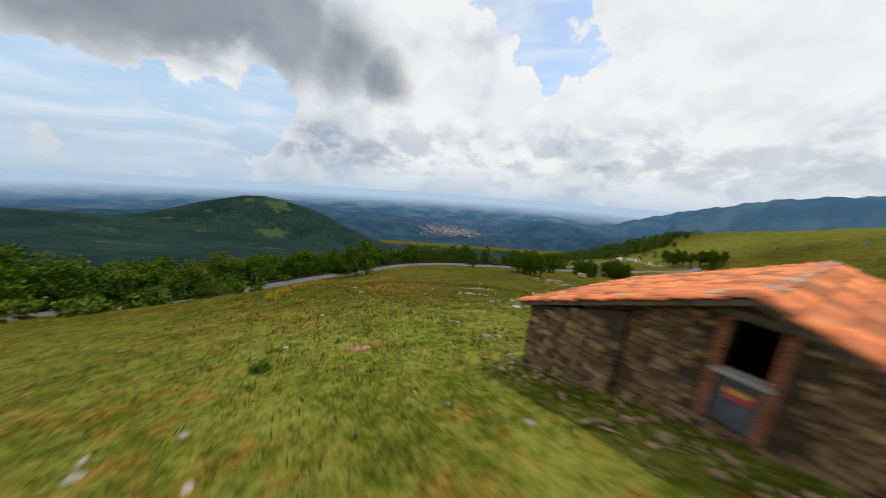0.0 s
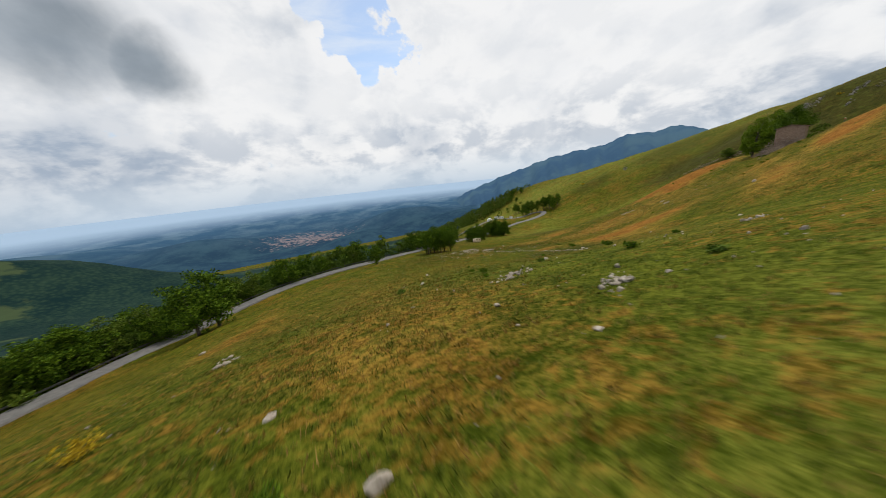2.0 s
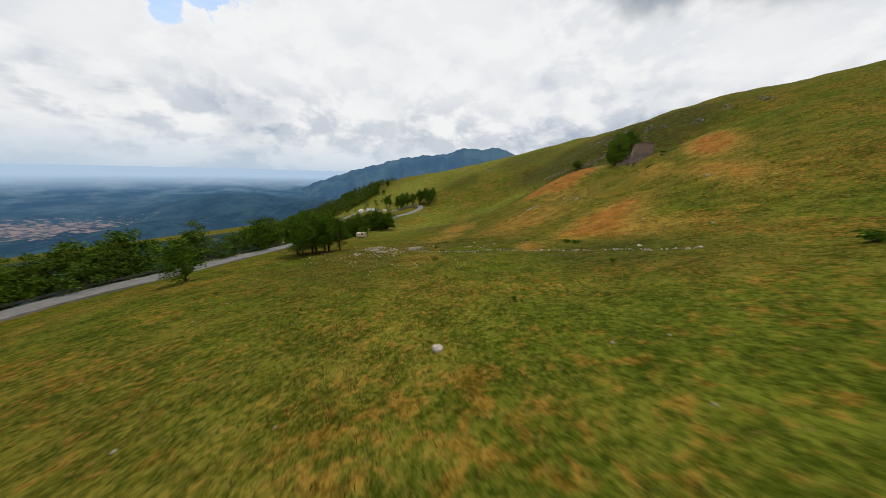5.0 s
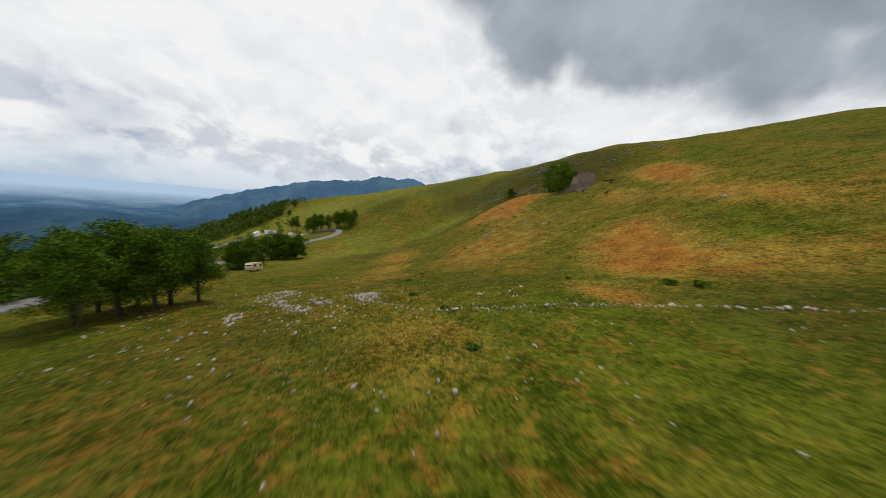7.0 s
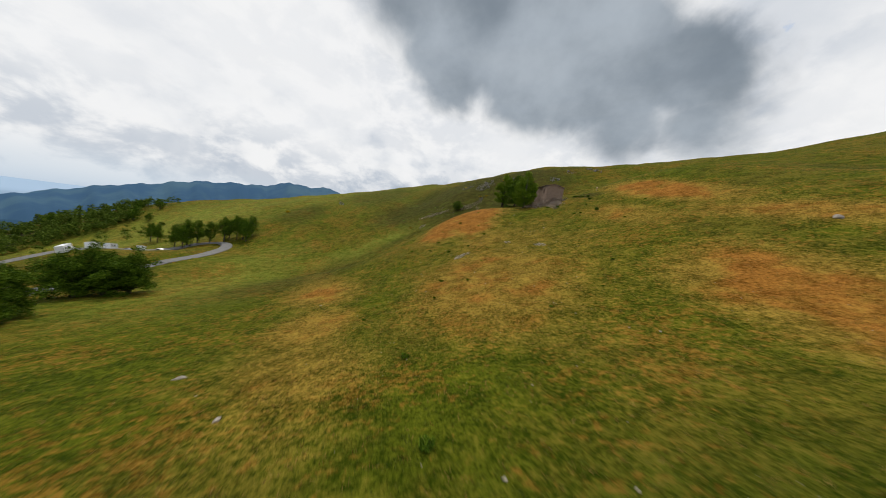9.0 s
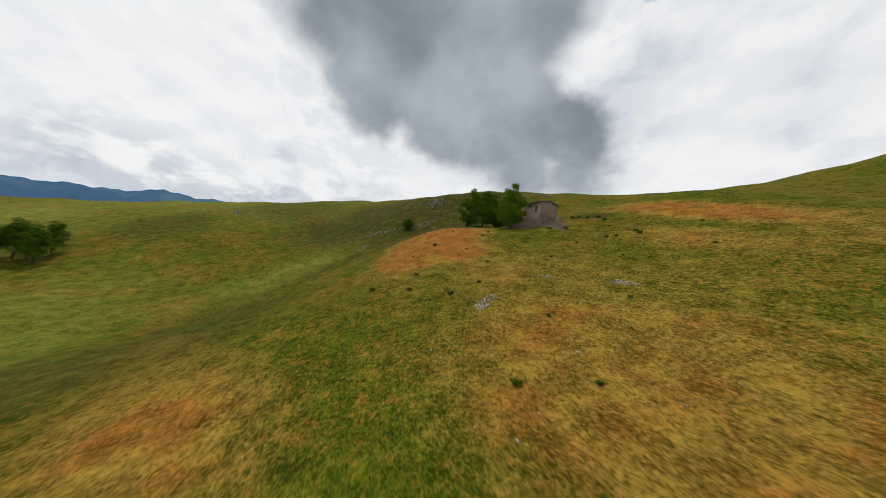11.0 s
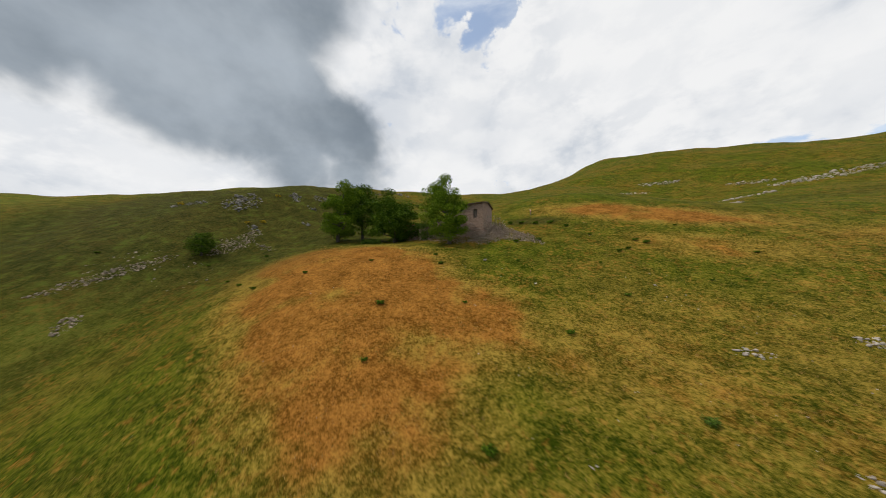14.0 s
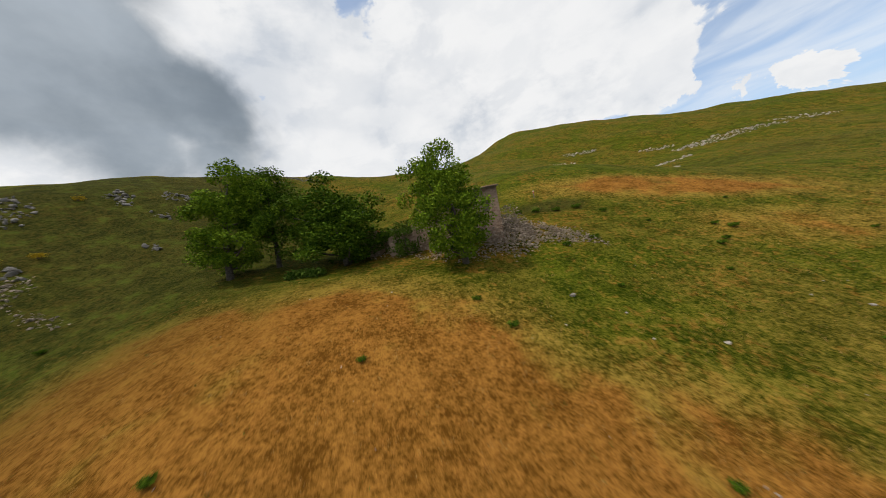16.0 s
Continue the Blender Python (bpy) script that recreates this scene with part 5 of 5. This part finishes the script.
SILVER = rough_material("silver_paint", (0.36, 0.37, 0.38), (0.45, 0.46, 0.47), 1.0, 0.3, 0, 0, 0.6)
DARK_PAINT = rough_material("dark_paint", (0.03, 0.035, 0.045), (0.06, 0.065, 0.075), 1.0, 0.3)
caravan = park(make_caravan(), 83.6, 153.5, 20, True)
home = park(make_motorhome(), 158.0, 234.0, 30, True)
for x, y, turn in ((168.0, 236.0, 28), (176.0, 238.0, 24), (187.0, 236.0, 35)):
    park(home, x, y, turn)
silver, dark_car = park(make_car(SILVER, "silver hatchback parked by the road"), 193.0, 233.5, 60, True), park(make_car(DARK_PAINT, "dark hatchback parked by the road"), 181.5, 236.5, 70, True)
park(silver, 163.0, 239.0, 20)
park(dark_car, 190.0, 230.5, 75)


# ---- bushes and grass ----
HEATH = make_shrub(1, 0.42, 0.5, 420, LEAF_DARK, "low dark juniper bush on the pasture", 0.06)
FERN = make_shrub(2, 0.5, 0.8, 420, LEAF_LIGHT, "low bright green bracken clump", 0.09)
FLOWER = make_shrub(3, 0.9, 1.0, 500, BROOM, "yellow flowering broom bush", 0.07)
BUSHES = [(155.8, 76.2, 1.1), (156, 89.7, 1.2), (136.8, 83.6, 1.1), (140.2, 97.3, 1.2), (126.8, 94.6, 1.2), (138.6, 105.5, 1.2), (104.2, 96.8, 1.2), (126.9, 54.9, 1.4), (129.8, 57.8, 1.1), (131.1, 59, 1.1), (128.4, 54.2, 1.2), (135.5, 53.5, 0.9), (131.2, 72.7, 0.9), (183.8, 91.8, 1.0), (177.1, 93, 1.0), (171.5, 88.8, 0.9), (158.5, 73.4, 1.0), (145.6, 68.6, 0.8), (148, 60.5, 1.4), (144.2, 58.6, 1.5), (146.4, 49.6, 1.6), (143.3, 49.1, 1.7), (149.5, 49.8, 1.5), (140, 50.4, 1.4), (152.2, 49.5, 1.5), (62.2, 98.7, 1.1), (75, 100.7, 1.0), (56.9, 76.4, 1.0), (51.6, 68.6, 1.4), (49.9, 67.1, 1.5), (83, 84, 0.6), (95, 98, 0.7), (90, 108, 0.7), (101, 92, 0.7), (112, 88, 0.7), (113.9, 55.5, 0.8), (118, 64, 0.7), (121.2, 45.9, 0.8), (9.3, 48.8, 1.2), (16.8, 37.4, 1.5), (31.3, 47.9, 1.9), (28.4, 38.6, 0.9), (-10, 30, 0.7), (6, 44, 0.7), (12, 55, 0.8), (20, 68, 0.6), (34, 62, 0.8), (192, 90, 0.9), (222, 118, 1.2), (226, 100, 1.2), (205, 112, 1.0), (152, 96, 0.8), (148, 84, 0.8), (134, 64, 0.7), (110, 78, 0.7), (94, 70, 0.7), (86, 76, 0.6), (165, 82, 0.8), (206, 88, 1.0), (199, 80, 1.1)]
for x, y, s in BUSHES:
    put_tree(HEATH, x, y, s, x * 3.1, "", "bushes on the pasture")
settle(HEATH, 121.6, 65.5, 0.7, 1.0, "bushes on the pasture")
for x, y, s in ((-5.2, 7.6, 0.55), (10.2, 29.9, 0.8), (0.1, 51.0, 0.8), (15.9, 46.5, 0.7), (49.5, 93.6, 0.9), (35.9, 85.0, 0.8), (180.4, 66.3, 2.2), (182, 66.8, 2.0), (178.6, 66.6, 2.0), (133.5, 99.7, 0.9), (128.3, 89.2, 0.8)):
    put_tree(FERN, x, y, s, y * 1.7, "", "bracken clumps")
settle(FERN, 43.6, 88.5, 0.8, 1.0, "bracken clumps")
for x, y, s in ((-17.2, 29.9, 1.0), (-16.2, 26.0, 0.9), (-16.6, 38.1, 0.8), (212.0, 260.3, 2.0), (204.7, 112.0, 1.2), (221.3, 69.9, 1.2), (222.5, 73.5, 1.0), (236.5, 57.5, 1.3), (252, 80, 1.3), (269.4, 49.0, 1.4), (255.3, 204.9, 2.2)):
    put_tree(FLOWER, x, y, s, y * 1.7, "", "broom bushes")
settle(FLOWER, -17.7, 34.0, 0.9, 1.0, "broom bushes")


def build_grass(name, count, mat, label, seed, bias, low, high, wide):
    """Tufts of bent blades along the strip of pasture that lies open to the path."""
    r = np.random.default_rng(seed)
    line = np.array([(0, 2), (-7.3, 20.0), (-8.2, 33.7), (-4.7, 50.8), (11.7, 76.2), (30.8, 92.6), (54.0, 98.8), (87.8, 101.9), (122.2, 94.0), (142.7, 82.0)], float)
    t = r.random(count) ** 0.75 * (len(line) - 1)
    i = np.minimum(t.astype(int), len(line) - 2)
    p = line[i] + (line[i + 1] - line[i]) * (t - i)[:, None] + r.normal(size=(count, 2)) * np.array([9.0, 9.0]) * (0.7 + 0.25 * t)[:, None]
    dry = patches(p[:, 0], p[:, 1], DRY)
    keep = r.random(count) < (dry if bias > 0 else 1 - 0.8 * dry) + 0.12
    u = np.array([0.5, -0.866])
    rel = p - np.array([3.05, 7.8])
    along, deep = rel @ u, rel @ np.array([0.866, 0.5])
    keep &= ~((along > -0.3) & (along < 8.6) & (deep > -0.2) & (deep < 7))
    p = p[keep]
    p = np.repeat(p, 5, 0) + r.normal(size=(5 * len(p), 2)) * 0.10
    z = ground_z(p[:, 0], p[:, 1])
    n = len(p)
    a = r.random(n) * 6.283
    tall = low + (high - low) * r.random(n)
    side = np.stack([np.cos(a), np.sin(a)], -1) * wide
    bend = r.normal(size=(n, 2)) * 0.5 * tall[:, None]
    root = np.stack([p[:, 0], p[:, 1], z - 0.03], -1)
    v = np.stack([root + np.c_[side, 0 * a], root - np.c_[side, 0 * a], root + np.c_[bend, tall]], 1).reshape(-1, 3)
    ob = quads(name, v, np.arange(3 * n).reshape(-1, 3), mat)
    tagged(ob, label, "grass", kind="stuff")


GREEN_BLADE = foliage_material("green_blades", (0.03, 0.05, 0.005), (0.14, 0.15, 0.025))
STRAW_BLADE = foliage_material("straw_blades", (0.13, 0.065, 0.013), (0.40, 0.25, 0.075))
build_grass("grass", 42000, GREEN_BLADE, "rough green pasture grass in tufts", 51, -1, 0.06, 0.22, 0.022)
build_grass("dry_grass", 42000, STRAW_BLADE, "dry straw-coloured grass in tufts", 52, 1, 0.08, 0.26, 0.02)


def build_soil(x, y, a, b, seed):
    """A worn patch of bare soil that follows the ground, with a ragged rim."""
    r = random.Random(seed)
    verts, faces = [(x, y, gz(x, y) + 0.06)], []
    for ring in (0.5, 1.0):
        for n in range(16):
            t = n * math.pi / 8
            k = ring * (0.75 + 0.5 * r.random())
            px, py = x + a * k * math.cos(t), y + b * k * math.sin(t)
            verts.append((px, py, gz(px, py) + (0.05 if ring < 1 else -0.03)))
    for n in range(16):
        faces.append((0, 1 + n, 1 + (n + 1) % 16))
        faces.append((1 + n, 17 + n, 17 + (n + 1) % 16, 1 + (n + 1) % 16))
    ob = raw("bare_soil", verts, faces, SOIL, smooth=True)
    tagged(ob, "worn patch of reddish bare soil in the grass", "soil", kind="stuff")


SOIL = rough_material("bare_soil", (0.20, 0.11, 0.055), (0.40, 0.25, 0.14), 3.0, 0.95, 0.02)
build_soil(-2.7, 9.1, 0.55, 0.35, 1)

POLE_A, POLE_B = (2.1, 7.6), (3.3, 5.4)
pole = thing("pole", pose(POLE_A[0], POLE_A[1], gz(*POLE_A) + 0.06), "pale weathered pole lying in the grass beside the hut", "pole")
end = Vector((POLE_B[0] - POLE_A[0], POLE_B[1] - POLE_A[1], gz(*POLE_B) - gz(*POLE_A)))
bm = bmesh.new()
tube(bm, [Vector((0, 0, 0)), end * 0.5 + Vector((0, 0, 0.02)), end], [0.016, 0.018, 0.014], 6)
part("shaft", bm, WOOD, pole)
